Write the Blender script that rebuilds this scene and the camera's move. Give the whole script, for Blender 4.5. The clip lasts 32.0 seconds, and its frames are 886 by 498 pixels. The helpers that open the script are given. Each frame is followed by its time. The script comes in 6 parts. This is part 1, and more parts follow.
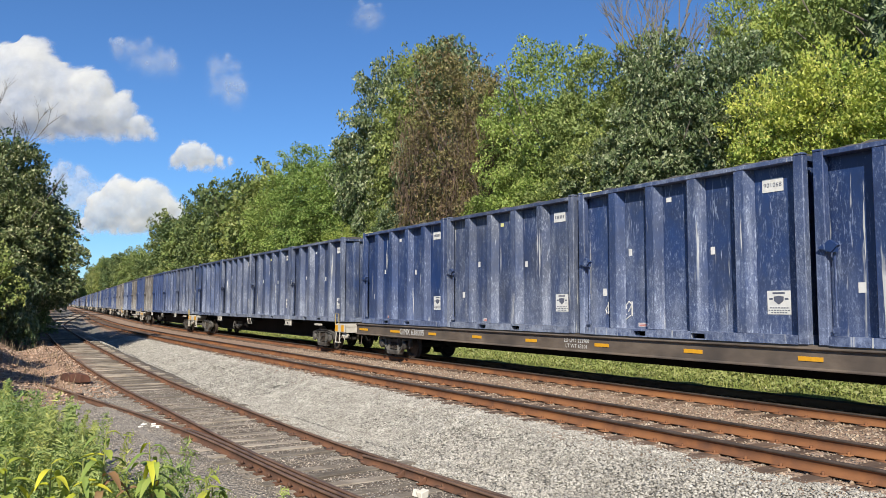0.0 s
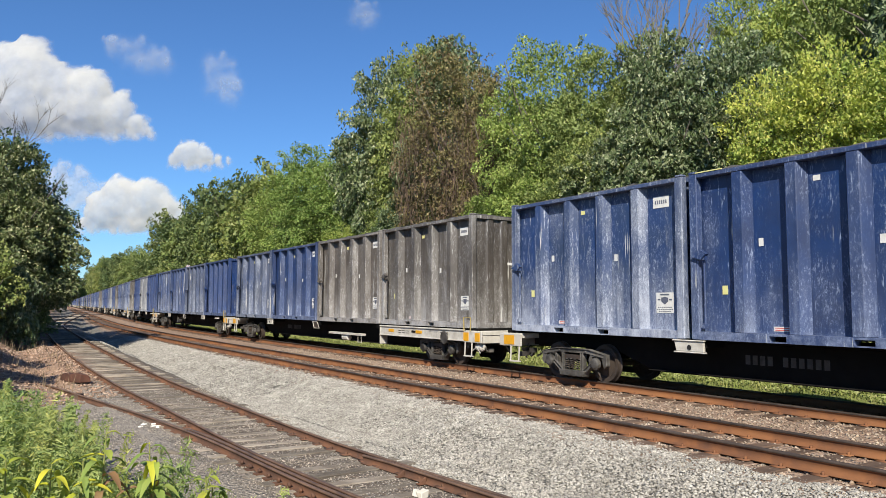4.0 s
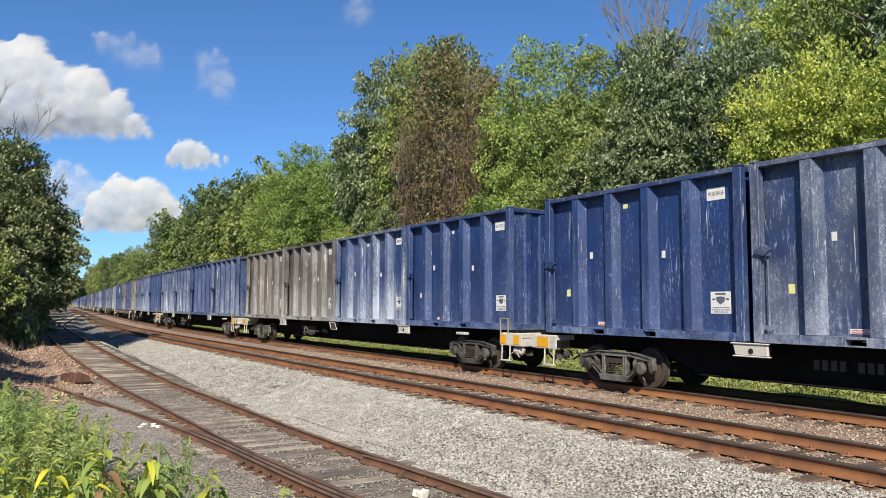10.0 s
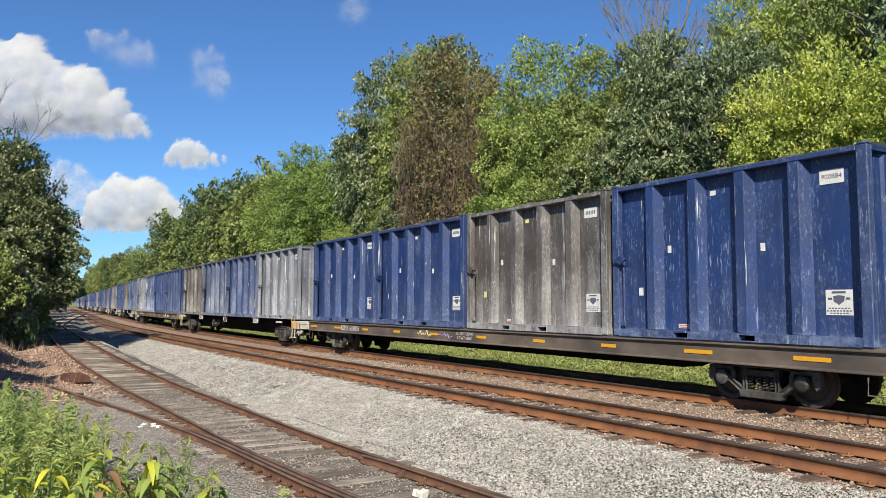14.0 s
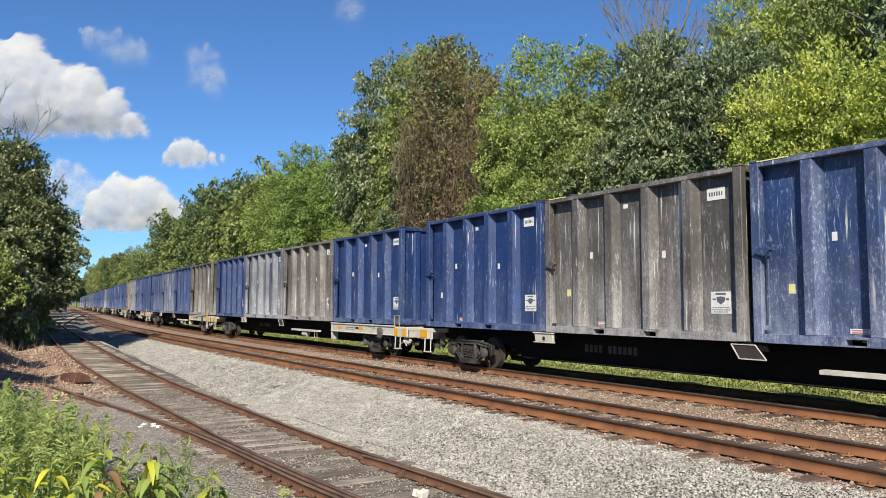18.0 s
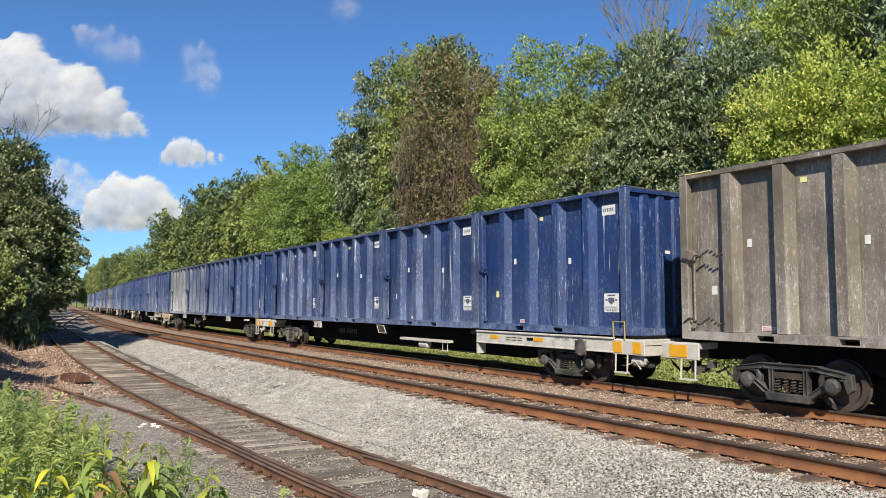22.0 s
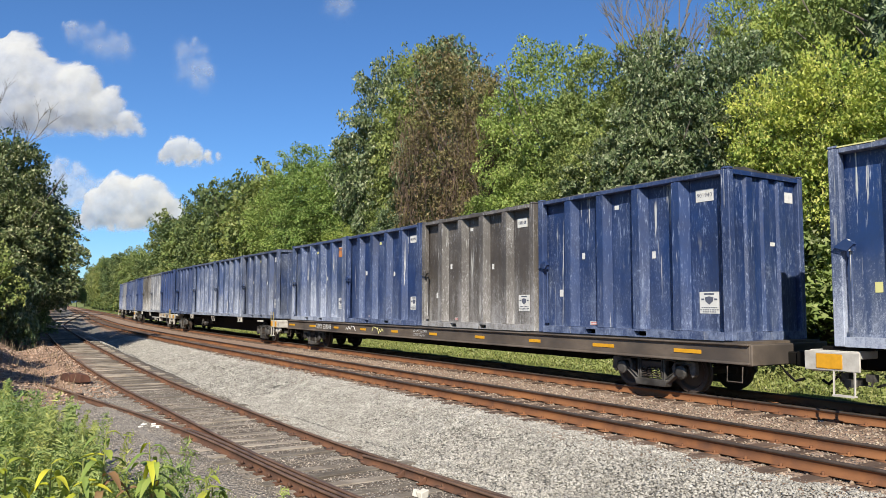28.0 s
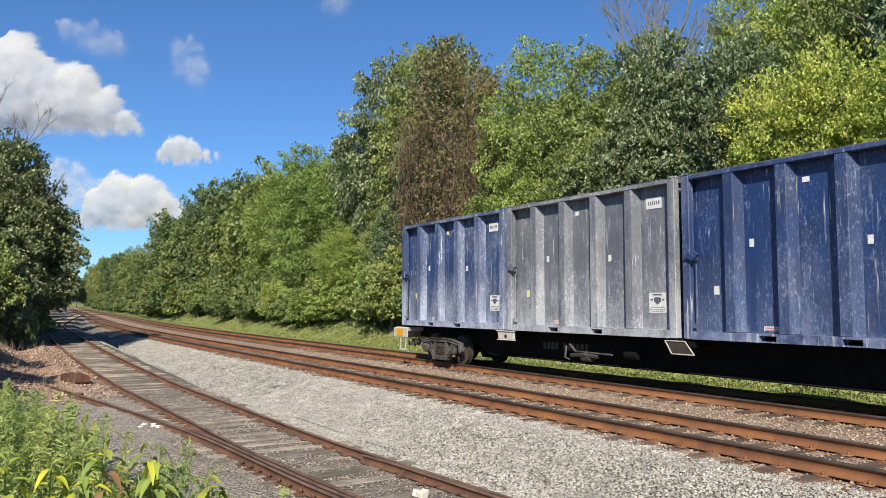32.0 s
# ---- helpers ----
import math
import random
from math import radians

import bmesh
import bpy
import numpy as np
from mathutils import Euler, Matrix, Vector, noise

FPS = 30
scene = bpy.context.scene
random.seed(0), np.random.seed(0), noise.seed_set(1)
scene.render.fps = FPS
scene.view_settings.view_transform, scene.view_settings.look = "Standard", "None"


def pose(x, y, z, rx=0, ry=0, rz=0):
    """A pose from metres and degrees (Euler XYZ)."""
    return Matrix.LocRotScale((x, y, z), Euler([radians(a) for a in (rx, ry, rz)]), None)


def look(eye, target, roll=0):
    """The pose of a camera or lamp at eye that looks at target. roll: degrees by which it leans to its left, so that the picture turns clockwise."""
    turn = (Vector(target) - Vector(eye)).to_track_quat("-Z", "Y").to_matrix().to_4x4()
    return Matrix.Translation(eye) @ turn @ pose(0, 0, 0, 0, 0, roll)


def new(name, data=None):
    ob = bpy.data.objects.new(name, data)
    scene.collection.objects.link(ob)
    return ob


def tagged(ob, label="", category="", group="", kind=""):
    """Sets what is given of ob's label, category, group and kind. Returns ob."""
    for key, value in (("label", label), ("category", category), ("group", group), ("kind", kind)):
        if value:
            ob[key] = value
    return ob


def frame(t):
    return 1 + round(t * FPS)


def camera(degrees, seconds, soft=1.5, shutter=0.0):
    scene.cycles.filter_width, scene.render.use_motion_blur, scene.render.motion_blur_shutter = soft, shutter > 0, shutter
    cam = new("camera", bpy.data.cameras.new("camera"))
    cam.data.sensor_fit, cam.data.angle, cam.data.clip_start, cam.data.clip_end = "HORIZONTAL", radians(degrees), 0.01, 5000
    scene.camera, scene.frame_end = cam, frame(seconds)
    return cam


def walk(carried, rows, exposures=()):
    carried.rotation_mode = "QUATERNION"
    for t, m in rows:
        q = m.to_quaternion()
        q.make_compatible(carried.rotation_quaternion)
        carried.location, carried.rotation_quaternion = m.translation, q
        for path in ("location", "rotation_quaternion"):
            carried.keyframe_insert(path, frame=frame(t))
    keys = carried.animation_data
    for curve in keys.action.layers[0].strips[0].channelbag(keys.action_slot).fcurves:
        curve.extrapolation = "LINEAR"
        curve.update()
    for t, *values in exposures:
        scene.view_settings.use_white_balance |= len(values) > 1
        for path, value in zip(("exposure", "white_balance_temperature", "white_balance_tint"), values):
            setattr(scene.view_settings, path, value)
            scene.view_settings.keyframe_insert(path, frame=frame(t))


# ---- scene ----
# World: x along the straight line (the train runs towards +x), y away from the viewer, z up; z = 0 is the main line's rail top.
FAR_Y, MID_LAT = 14.035, -4.3125          # far track centre, and the middle track relative to it
CURVE_X, CURVE_R, CURVE_A = -38.1, 664.3, 0.08
SPEED, GAIN = 22.544, 1.589              # mean metres a second, and how far the train falls back midway before it gains speed
EYE = (0.0, 0.0, 1.891)

cam = camera(61.907, 32.0, soft=0.6)
CAM_POSE = look(EYE, (EYE[0] - 0.84614, EYE[1] + 0.52750, EYE[2] + 0.07603), 0.179)
walk(cam, [(0.0, CAM_POSE), (32.0, CAM_POSE)])

# ---- light ----
SUN_AZ, SUN_EL = radians(-39), radians(38)
world = bpy.data.worlds.new("sky")
scene.world = world
world.use_nodes = True
wn = world.node_tree
sky = wn.nodes.new("ShaderNodeTexSky")
sky.sky_type, sky.sun_disc = "NISHITA", False
sky.sun_elevation, sky.sun_rotation = SUN_EL, radians(129)
sky.altitude, sky.air_density, sky.dust_density, sky.ozone_density = 200, 1.0, 0.15, 4.5
tint = wn.nodes.new("ShaderNodeMix")
tint.data_type, tint.blend_type = "RGBA", "MULTIPLY"
tint.inputs[0].default_value, tint.inputs[7].default_value = 1.0, (0.68, 0.98, 1.29, 1)
wn.links.new(sky.outputs[0], tint.inputs[6])
wn.links.new(tint.outputs[2], wn.nodes["Background"].inputs[0])
wn.nodes["Background"].inputs[1].default_value = 0.062
sun = new("sun", bpy.data.lights.new("sun", "SUN"))
sun.data.energy, sun.data.angle, sun.data.color = 5.0, radians(0.6), (1.0, 0.92, 0.77)
sun_to = Vector((math.cos(SUN_EL) * math.cos(SUN_AZ), math.cos(SUN_EL) * math.sin(SUN_AZ), math.sin(SUN_EL)))
sun.matrix_world = look((0, 0, 60), Vector((0, 0, 60)) - sun_to)
scene.view_settings.exposure = 0.75


# ---- materials ----
class Mat:
    """Small wrapper to wire a node material."""
    def __init__(self, name, rough=0.6, metal=0.0, spec=0.5):
        self.m = bpy.data.materials.new(name)
        self.m.use_nodes = True
        self.t = self.m.node_tree
        self.b = self.t.nodes["Principled BSDF"]
        self.b.inputs["Roughness"].default_value = rough
        self.b.inputs["Metallic"].default_value = metal
        self.b.inputs["Specular IOR Level"].default_value = spec
        self.coord = self.t.nodes.new("ShaderNodeTexCoord").outputs["Object"]

    def n(self, kind, **kw):
        node = self.t.nodes.new("ShaderNode" + kind)
        for k, val in kw.items():
            node.inputs[k].default_value = val
        return node

    def link(self, a, b):
        self.t.links.new(a, b)

    def shifted(self, scale=(1, 1, 1), by_object=True):
        mp = self.n("Mapping", Scale=scale)
        self.link(self.coord, mp.inputs["Vector"])
        if by_object:
            mul = self.n("VectorMath")
            mul.operation = "SCALE"
            mul.inputs[0].default_value = (37.0, 53.0, 11.0)
            self.link(self.n("ObjectInfo").outputs["Random"], mul.inputs["Scale"])
            self.link(mul.outputs[0], mp.inputs["Location"])
        return mp.outputs[0]

    def noise(self, scale, detail=4.0, rough=0.6, vec=None, stretch=(1, 1, 1), by_object=True):
        nz = self.n("TexNoise", Scale=scale, Detail=detail, Roughness=rough)
        self.link(vec if vec is not None else self.shifted(stretch, by_object), nz.inputs["Vector"])
        return nz.outputs["Fac"]

    def ramp(self, fac, stops):
        r = self.n("ValToRGB")
        el = r.color_ramp.elements
        while len(el) < len(stops):
            el.new(0.5)
        for e, (p, c) in zip(el, stops):
            e.position, e.color = p, (*c, 1) if not isinstance(c, (int, float)) else (c, c, c, 1)
        self.link(fac, r.inputs[0])
        return r.outputs[0]

    def mix(self, fac, a, b, mode="MIX"):
        mx = self.t.nodes.new("ShaderNodeMix")
        mx.data_type, mx.blend_type = "RGBA", mode
        for sock, val in ((mx.inputs[0], fac), (mx.inputs[6], a), (mx.inputs[7], b)):
            if isinstance(val, (int, float)):
                sock.default_value = val
            elif isinstance(val, tuple):
                sock.default_value = (*val, 1)
            else:
                self.link(val, sock)
        return mx.outputs[2]

    def base(self, c):
        if isinstance(c, tuple):
            self.b.inputs["Base Color"].default_value = (*c, 1)
        else:
            self.link(c, self.b.inputs["Base Color"])

    def bump(self, height, strength=0.3, dist=0.02):
        bp = self.n("Bump", Strength=strength, Distance=dist)
        self.link(height, bp.inputs["Height"])
        self.link(bp.outputs[0], self.b.inputs["Normal"])


def paint(name, base, dark, pale, wear, splash=0.0, rough=0.5, drips=0.3):
    """Weathered container paint: mottled colour, a chalky veil with soft runs, fine white speckle, scratches and a few drips."""
    m = Mat(name, rough)
    def calc(op, x, y, z=None):
        node = m.n("Math")
        node.operation = op
        for sock, val in zip(node.inputs, (x, y, z)):
            if isinstance(val, (int, float)):
                sock.default_value = val
            elif val is not None:
                m.link(val, sock)
        return node.outputs[0]
    mott = m.noise(0.8, 6, 0.68)
    col = m.mix(m.ramp(mott, [(0.36, 0.0), (0.66, 1.0)]), base, dark)
    zone = m.noise(0.42, 4, 0.6, stretch=(1.0, 1.0, 0.75))
    streak = m.noise(1.5, 6, 0.66, stretch=(3.4, 3.4, 0.16))
    blot = m.noise(1.1, 7, 0.7, stretch=(1.2, 1.2, 0.55))
    # chalky veil, patchy and drawn out downwards
    veil = m.ramp(zone, [(0.60 - 0.32 * wear, 0.0), (0.82 - 0.24 * wear, 1.0)])
    soft = m.ramp(streak, [(0.34, 0.2), (0.68, 1.0)])
    patch = m.ramp(blot, [(0.36, 0.35), (0.64, 1.0)])
    col = m.mix(calc("MULTIPLY", calc("MULTIPLY", veil, soft), calc("MULTIPLY", patch, min(0.95, 0.30 + 0.72 * wear))), col, pale)
    sep = m.n("SeparateXYZ")
    m.link(m.coord, sep.inputs[0])
    low = m.n("MapRange")
    for k, val in (("From Min", 1.9), ("From Max", 0.1), ("To Min", 0.0), ("To Max", 0.04 + 0.10 * splash)):
        low.inputs[k].default_value = val
    m.link(sep.outputs["Z"], low.inputs["Value"])
    col = m.mix(calc("MULTIPLY", calc("MULTIPLY", low.outputs[0], patch), calc("MULTIPLY", soft, 3.0)), col, tuple(min(0.6, p * 1.25 + 0.08) for p in pale))
    # fine spatter where the veil and the lower half gather it
    grain = m.noise(46.0, 3, 0.7, stretch=(1, 1, 0.75))
    many = calc("MULTIPLY_ADD", blot, 0.9, calc("MULTIPLY_ADD", streak, 0.5, calc("MULTIPLY_ADD", zone, 0.3, low.outputs[0])))
    total = calc("ADD", calc("MULTIPLY_ADD", grain, 1.15, many), -1.215 + 0.20 * wear)
    white = tuple(min(0.6, p * 1.25 + q) for p, q in zip(pale, (0.07, 0.085, 0.115)))
    dust = calc("MULTIPLY", m.ramp(total, [(0.40, 0.0), (0.54, 0.25), (0.80, 0.8)]), min(1.0, 0.38 + 0.62 * wear + 0.1 * splash))
    col = m.mix(dust, col, white)
    fleck = m.ramp(m.noise(13.0, 8, 0.8, stretch=(1.7, 1.7, 0.75)), [(0.545, 0.0), (0.60, 1.0)])
    spots = m.ramp(many, [(0.80 - 0.10 * wear, 0.0), (0.96, 1.0)])
    col = m.mix(calc("MULTIPLY", calc("MULTIPLY", fleck, spots), min(0.9, 0.4 + 0.6 * wear)), col, white)
    # long scratches and drips
    tilt = m.n("Mapping", Scale=(6.0, 6.0, 0.7), Rotation=(0.0, 0.16, 0.0))
    m.link(m.shifted((1, 1, 1)), tilt.inputs["Vector"])
    scratch = m.ramp(m.noise(3.4, 5, 0.72, vec=tilt.outputs[0]), [(0.585, 0.0), (0.64, 0.8)])
    gate = m.ramp(m.noise(0.75, 4, 0.6), [(0.49 - 0.05 * drips, 0.0), (0.60, 1.0)])
    col = m.mix(calc("MULTIPLY", scratch, gate), col, white)
    run = m.ramp(m.noise(1.2, 4, 0.6, stretch=(8.0, 8.0, 0.34)), [(0.66 - 0.035 * drips, 0.0), (0.70 - 0.035 * drips, 0.85)])
    col = m.mix(calc("MULTIPLY", run, m.ramp(m.noise(0.5, 3, 0.5), [(0.53 - 0.07 * drips, 0.0), (0.60, 1.0)])), col, (0.50, 0.50, 0.48))
    edge = m.n("MapRange")
    for k, val in (("From Min", 0.24), ("From Max", 0.15), ("To Min", 0.0), ("To Max", 0.35 + 0.18 * splash)):
        edge.inputs[k].default_value = val
    m.link(sep.outputs["Z"], edge.inputs["Value"])
    col = m.mix(calc("MULTIPLY", edge.outputs[0], m.ramp(m.noise(3.5, 7, 0.75), [(0.44, 0.0), (0.62, 1.0)])), col, white)
    m.base(col)
    gloss = m.ramp(mott, [(0.3, rough - 0.12), (0.7, rough + 0.12)])
    m.link(m.mix(dust, gloss, (0.85, 0.85, 0.85)), m.b.inputs["Roughness"])
    m.bump(m.noise(0.9, 4, 0.55), 0.5, 0.04)
    return m.m


def grime(name, c1, c2, c3, scale=6.0, rough=0.7, metal=0.0, bump=0.3, stretch=(1, 1, 1), island=0.0, spec=0.35, vary=0.0):
    """Two-scale dirty surface."""
    m = Mat(name, rough, metal, spec)
    a = m.noise(scale, 6, 0.65, stretch=stretch)
    b = m.noise(scale * 0.17, 3, 0.6)
    col = m.mix(m.ramp(a, [(0.3, 0.0), (0.7, 1.0)]), c1, c2)
    col = m.mix(m.ramp(b, [(0.42, 0.0), (0.68, 1.0)]), col, c3)
    if vary:
        col = m.mix(1.0, col, m.ramp(m.n("ObjectInfo").outputs["Random"], [(0.0, 1.0 - vary), (1.0, 1.0)]), "MULTIPLY")
    if island:
        rnd = m.n("NewGeometry").outputs["Random Per Island"]
        col = m.mix(1.0, col, m.ramp(rnd, [(0.0, 1.0 - island), (1.0, 1.0 + island)]), "MULTIPLY")
    m.base(col)
    if bump:
        m.bump(a, bump, 0.02)
    return m.m


def plain(name, c, rough=0.6, metal=0.0, var=0.25, scale=9.0):
    d = tuple(x * (1 - var) for x in c)
    return grime(name, c, d, tuple(x * (1 - var * 0.5) for x in c), scale, rough, metal, 0.12)


def foliage(name, c1, c2, c3, trans=0.16, spec=0.18):
    """Leaves: colour varies leaf by leaf, branch by branch and plant by plant; light passes through."""
    m = Mat(name, 0.5, spec=spec)
    rnd = m.n("NewGeometry").outputs["Random Per Island"]
    clump = m.noise(0.55, 3, 0.6)
    col = m.mix(m.ramp(clump, [(0.38, 0.0), (0.62, 1.0)]), c1, c2)
    # random leaves go paler: leaf-to-leaf tone and painted sun highlights in one
    col = m.mix(m.ramp(rnd, [(0.55, 0.0), (1.0, 0.7)]), col, c3)
    col = m.mix(1.0, col, m.ramp(m.n("ObjectInfo").outputs["Random"], [(0.0, (0.72, 0.80, 0.82)), (0.5, (1.0, 1.0, 1.0)), (1.0, (1.16, 1.06, 0.98))]), "MULTIPLY")
    m.base(col)
    tr = m.n("BsdfTranslucent")
    tint = m.mix(1.0, col, (1.05, 1.2, 0.55), "MULTIPLY")
    m.link(tint, tr.inputs["Color"])
    mx = m.n("MixShader", Fac=trans)
    m.link(m.b.outputs[0], mx.inputs[1])
    m.link(tr.outputs[0], mx.inputs[2])
    m.link(mx.outputs[0], m.t.nodes["Material Output"].inputs["Surface"])
    return m.m


TONES = {  # base, darker mottle, rubbed tone, wear, dust, drips
    "blue": [((0.0095, 0.0300, 0.118), (0.009, 0.022, 0.078), (0.110, 0.142, 0.235), 0.18, 0.2, 0.4), ((0.010, 0.030, 0.110), (0.011, 0.023, 0.072), (0.130, 0.158, 0.240), 0.30, 0.6, 0.9)],
    "bluegrey": [((0.014, 0.035, 0.118), (0.018, 0.030, 0.074), (0.175, 0.200, 0.268), 0.46, 0.6, 1.0), ((0.018, 0.036, 0.105), (0.026, 0.036, 0.070), (0.180, 0.197, 0.240), 0.55, 0.6, 0.8)],
    "bluewhite": [((0.013, 0.036, 0.125), (0.017, 0.035, 0.088), (0.255, 0.275, 0.325), 0.46, 1.5, 1.0)],
    "grey": [((0.095, 0.101, 0.118), (0.050, 0.060, 0.095), (0.255, 0.258, 0.265), 0.74, 0.8, 0.6)],
    "silver": [((0.105, 0.110, 0.124), (0.055, 0.065, 0.095), (0.265, 0.268, 0.28), 0.60, 1.5, 0.6)],
    "brown": [((0.085, 0.073, 0.065), (0.050, 0.043, 0.039), (0.235, 0.220, 0.204), 0.56, 1.1, 0.8), ((0.066, 0.057, 0.052), (0.040, 0.035, 0.032), (0.225, 0.212, 0.198), 0.46, 1.6, 1.0)],
    "chalk": [((0.052, 0.046, 0.042), (0.034, 0.030, 0.028), (0.30, 0.292, 0.28), 0.30, 2.8, 1.0)],
    "dark": [((0.050, 0.043, 0.039), (0.030, 0.026, 0.024), (0.23, 0.218, 0.206), 0.42, 0.9, 1.6)],
    "patch": [((0.13, 0.106, 0.078), (0.065, 0.056, 0.047), (0.23, 0.20, 0.165), 0.65, 0.5, 0.3)],
}
PAINT, WORN, RUBBED = {}, {}, {}
for tone, sets in TONES.items():
    PAINT[tone] = [paint(f"{tone}_paint", c1, c2, c3, w, sp, 0.42, dr) for c1, c2, c3, w, sp, dr in sets]
    WORN[tone] = [paint(f"{tone}_paint_rubbed", tuple(0.94 * p + 0.06 * q for p, q in zip(c1, c3)), c2, c3, min(1.0, w + 0.07), sp + 0.2, 0.48, dr) for c1, c2, c3, w, sp, dr in sets]
    RUBBED[tone] = [paint(f"{tone}_paint_edges", tuple(0.9 * p + 0.1 * q for p, q in zip(c1, c3)), c2, c3, min(0.85, w + 0.2), sp + 0.2, 0.55, dr) for c1, c2, c3, w, sp, dr in sets]
M_COVER = grime("dusty_load_cover", (0.035, 0.035, 0.037), (0.11, 0.105, 0.10), (0.022, 0.023, 0.026), 4, 0.8)
M_BLACK = grime("black_underframe", (0.0055, 0.005, 0.005), (0.010, 0.009, 0.008), (0.004, 0.004, 0.004), 4, 0.85, spec=0.12)
M_BROWN = grime("weathered_brown_sill", (0.075, 0.058, 0.046), (0.15, 0.12, 0.095), (0.05, 0.042, 0.038), 3, stretch=(0.4, 1, 1))
M_WHITE = grime("dirty_white_paint", (0.50, 0.485, 0.45), (0.28, 0.26, 0.23), (0.40, 0.375, 0.335), 4)
M_YELLOW = plain("amber_reflector", (0.62, 0.31, 0.02), 0.4)
M_YRAIL = plain("yellow_handrail", (0.33, 0.26, 0.10), 0.5)
M_STEEL = grime("bogie_steel", (0.048, 0.044, 0.040), (0.165, 0.156, 0.147), (0.022, 0.020, 0.018), 8, 0.6, spec=0.4, vary=0.5)
M_STENCIL = grime("faded_stencil_paint", (0.075, 0.068, 0.06), (0.025, 0.022, 0.02), (0.055, 0.05, 0.045), 7)
M_WHEEL = grime("wheel_steel", (0.045, 0.034, 0.029), (0.026, 0.021, 0.018), (0.066, 0.05, 0.04), 8, 0.6)
M_LABEL = grime("white_sticker", (0.62, 0.62, 0.61), (0.42, 0.42, 0.41), (0.54, 0.54, 0.53), 9)
M_INK = plain("dark_ink", (0.09, 0.10, 0.14), 0.6)
M_RED = plain("red_print", (0.55, 0.12, 0.10), 0.6)
M_LEMON = plain("yellow_sticker", (0.62, 0.60, 0.26), 0.5)
M_HOLE = plain("hole_shade", (0.012, 0.012, 0.014), 0.9)
M_RUST = grime("rusty_rail", (0.175, 0.071, 0.029), (0.092, 0.042, 0.024), (0.215, 0.092, 0.036), 5, 0.8)
M_RUNNING = grime("dark_running_surface", (0.055, 0.041, 0.034), (0.09, 0.068, 0.056), (0.036, 0.029, 0.025), 12, 0.55, 0.2, 0.1)
M_DULLHEAD = grime("dull_rail_head", (0.13, 0.078, 0.055), (0.20, 0.125, 0.085), (0.085, 0.056, 0.044), 10, 0.55, 0.2, 0.1)
M_TIE = grime("old_sleeper_wood", (0.105, 0.066, 0.046), (0.165, 0.112, 0.08), (0.075, 0.048, 0.034), 9, 0.85, stretch=(4, 0.5, 4), vary=0.4)
M_RUSTDARK = grime("dull_brown_rail", (0.105, 0.052, 0.032), (0.06, 0.034, 0.025), (0.15, 0.07, 0.038), 9, 0.8)
M_TIEGREY = grime("bleached_sleeper_wood", (0.30, 0.255, 0.205), (0.12, 0.098, 0.078), (0.38, 0.33, 0.27), 9, 0.9, stretch=(6, 0.35, 6), vary=0.55, bump=0.8)
M_STONE = grime("ballast_stone", (0.324, 0.308, 0.275), (0.221, 0.207, 0.184), (0.369, 0.351, 0.315), 14, 0.9, island=0.38)
M_STONEBR = grime("rust_stained_stone", (0.279, 0.211, 0.158), (0.180, 0.131, 0.095), (0.342, 0.284, 0.225), 14, 0.9, island=0.45)
M_BARK = grime("bark", (0.10, 0.085, 0.07), (0.055, 0.045, 0.038), (0.13, 0.115, 0.1), 7, 0.9, stretch=(1, 1, 0.25))
M_DEADWOOD = plain("dead_branch", (0.17, 0.155, 0.142), 0.9)
LEAF = {
    "green": foliage("green_leaves", (0.129, 0.182, 0.057), (0.172, 0.224, 0.069), (0.345, 0.374, 0.155)),
    # the pale third colour here imitates glints on glossy leaves
    "deep": foliage("deep_green_leaves", (0.069, 0.105, 0.045), (0.103, 0.141, 0.056), (0.426, 0.459, 0.297), 0.10, 0.3),
    "bright": foliage("bright_green_leaves", (0.161, 0.236, 0.057), (0.218, 0.287, 0.071), (0.402, 0.425, 0.149)),
    "yellow": foliage("yellowing_leaves", (0.429, 0.455, 0.094), (0.267, 0.351, 0.088), (0.800, 0.676, 0.215), 0.28),
    # darkened greens: shade in the gaps of distant crowns is put into the colour
    "wood": foliage("far_leaves_shaded", (0.088, 0.124, 0.046), (0.122, 0.158, 0.056), (0.270, 0.290, 0.130)),
    "wood_light": foliage("far_pale_leaves_shaded", (0.120, 0.165, 0.050), (0.160, 0.200, 0.062), (0.310, 0.325, 0.135)),
    "rusty": foliage("browned_vine_leaves", (0.120, 0.138, 0.052), (0.135, 0.104, 0.072), (0.270, 0.245, 0.110)),
    "olive": foliage("olive_leaves", (0.143, 0.185, 0.059), (0.196, 0.229, 0.081), (0.341, 0.341, 0.171)),
}


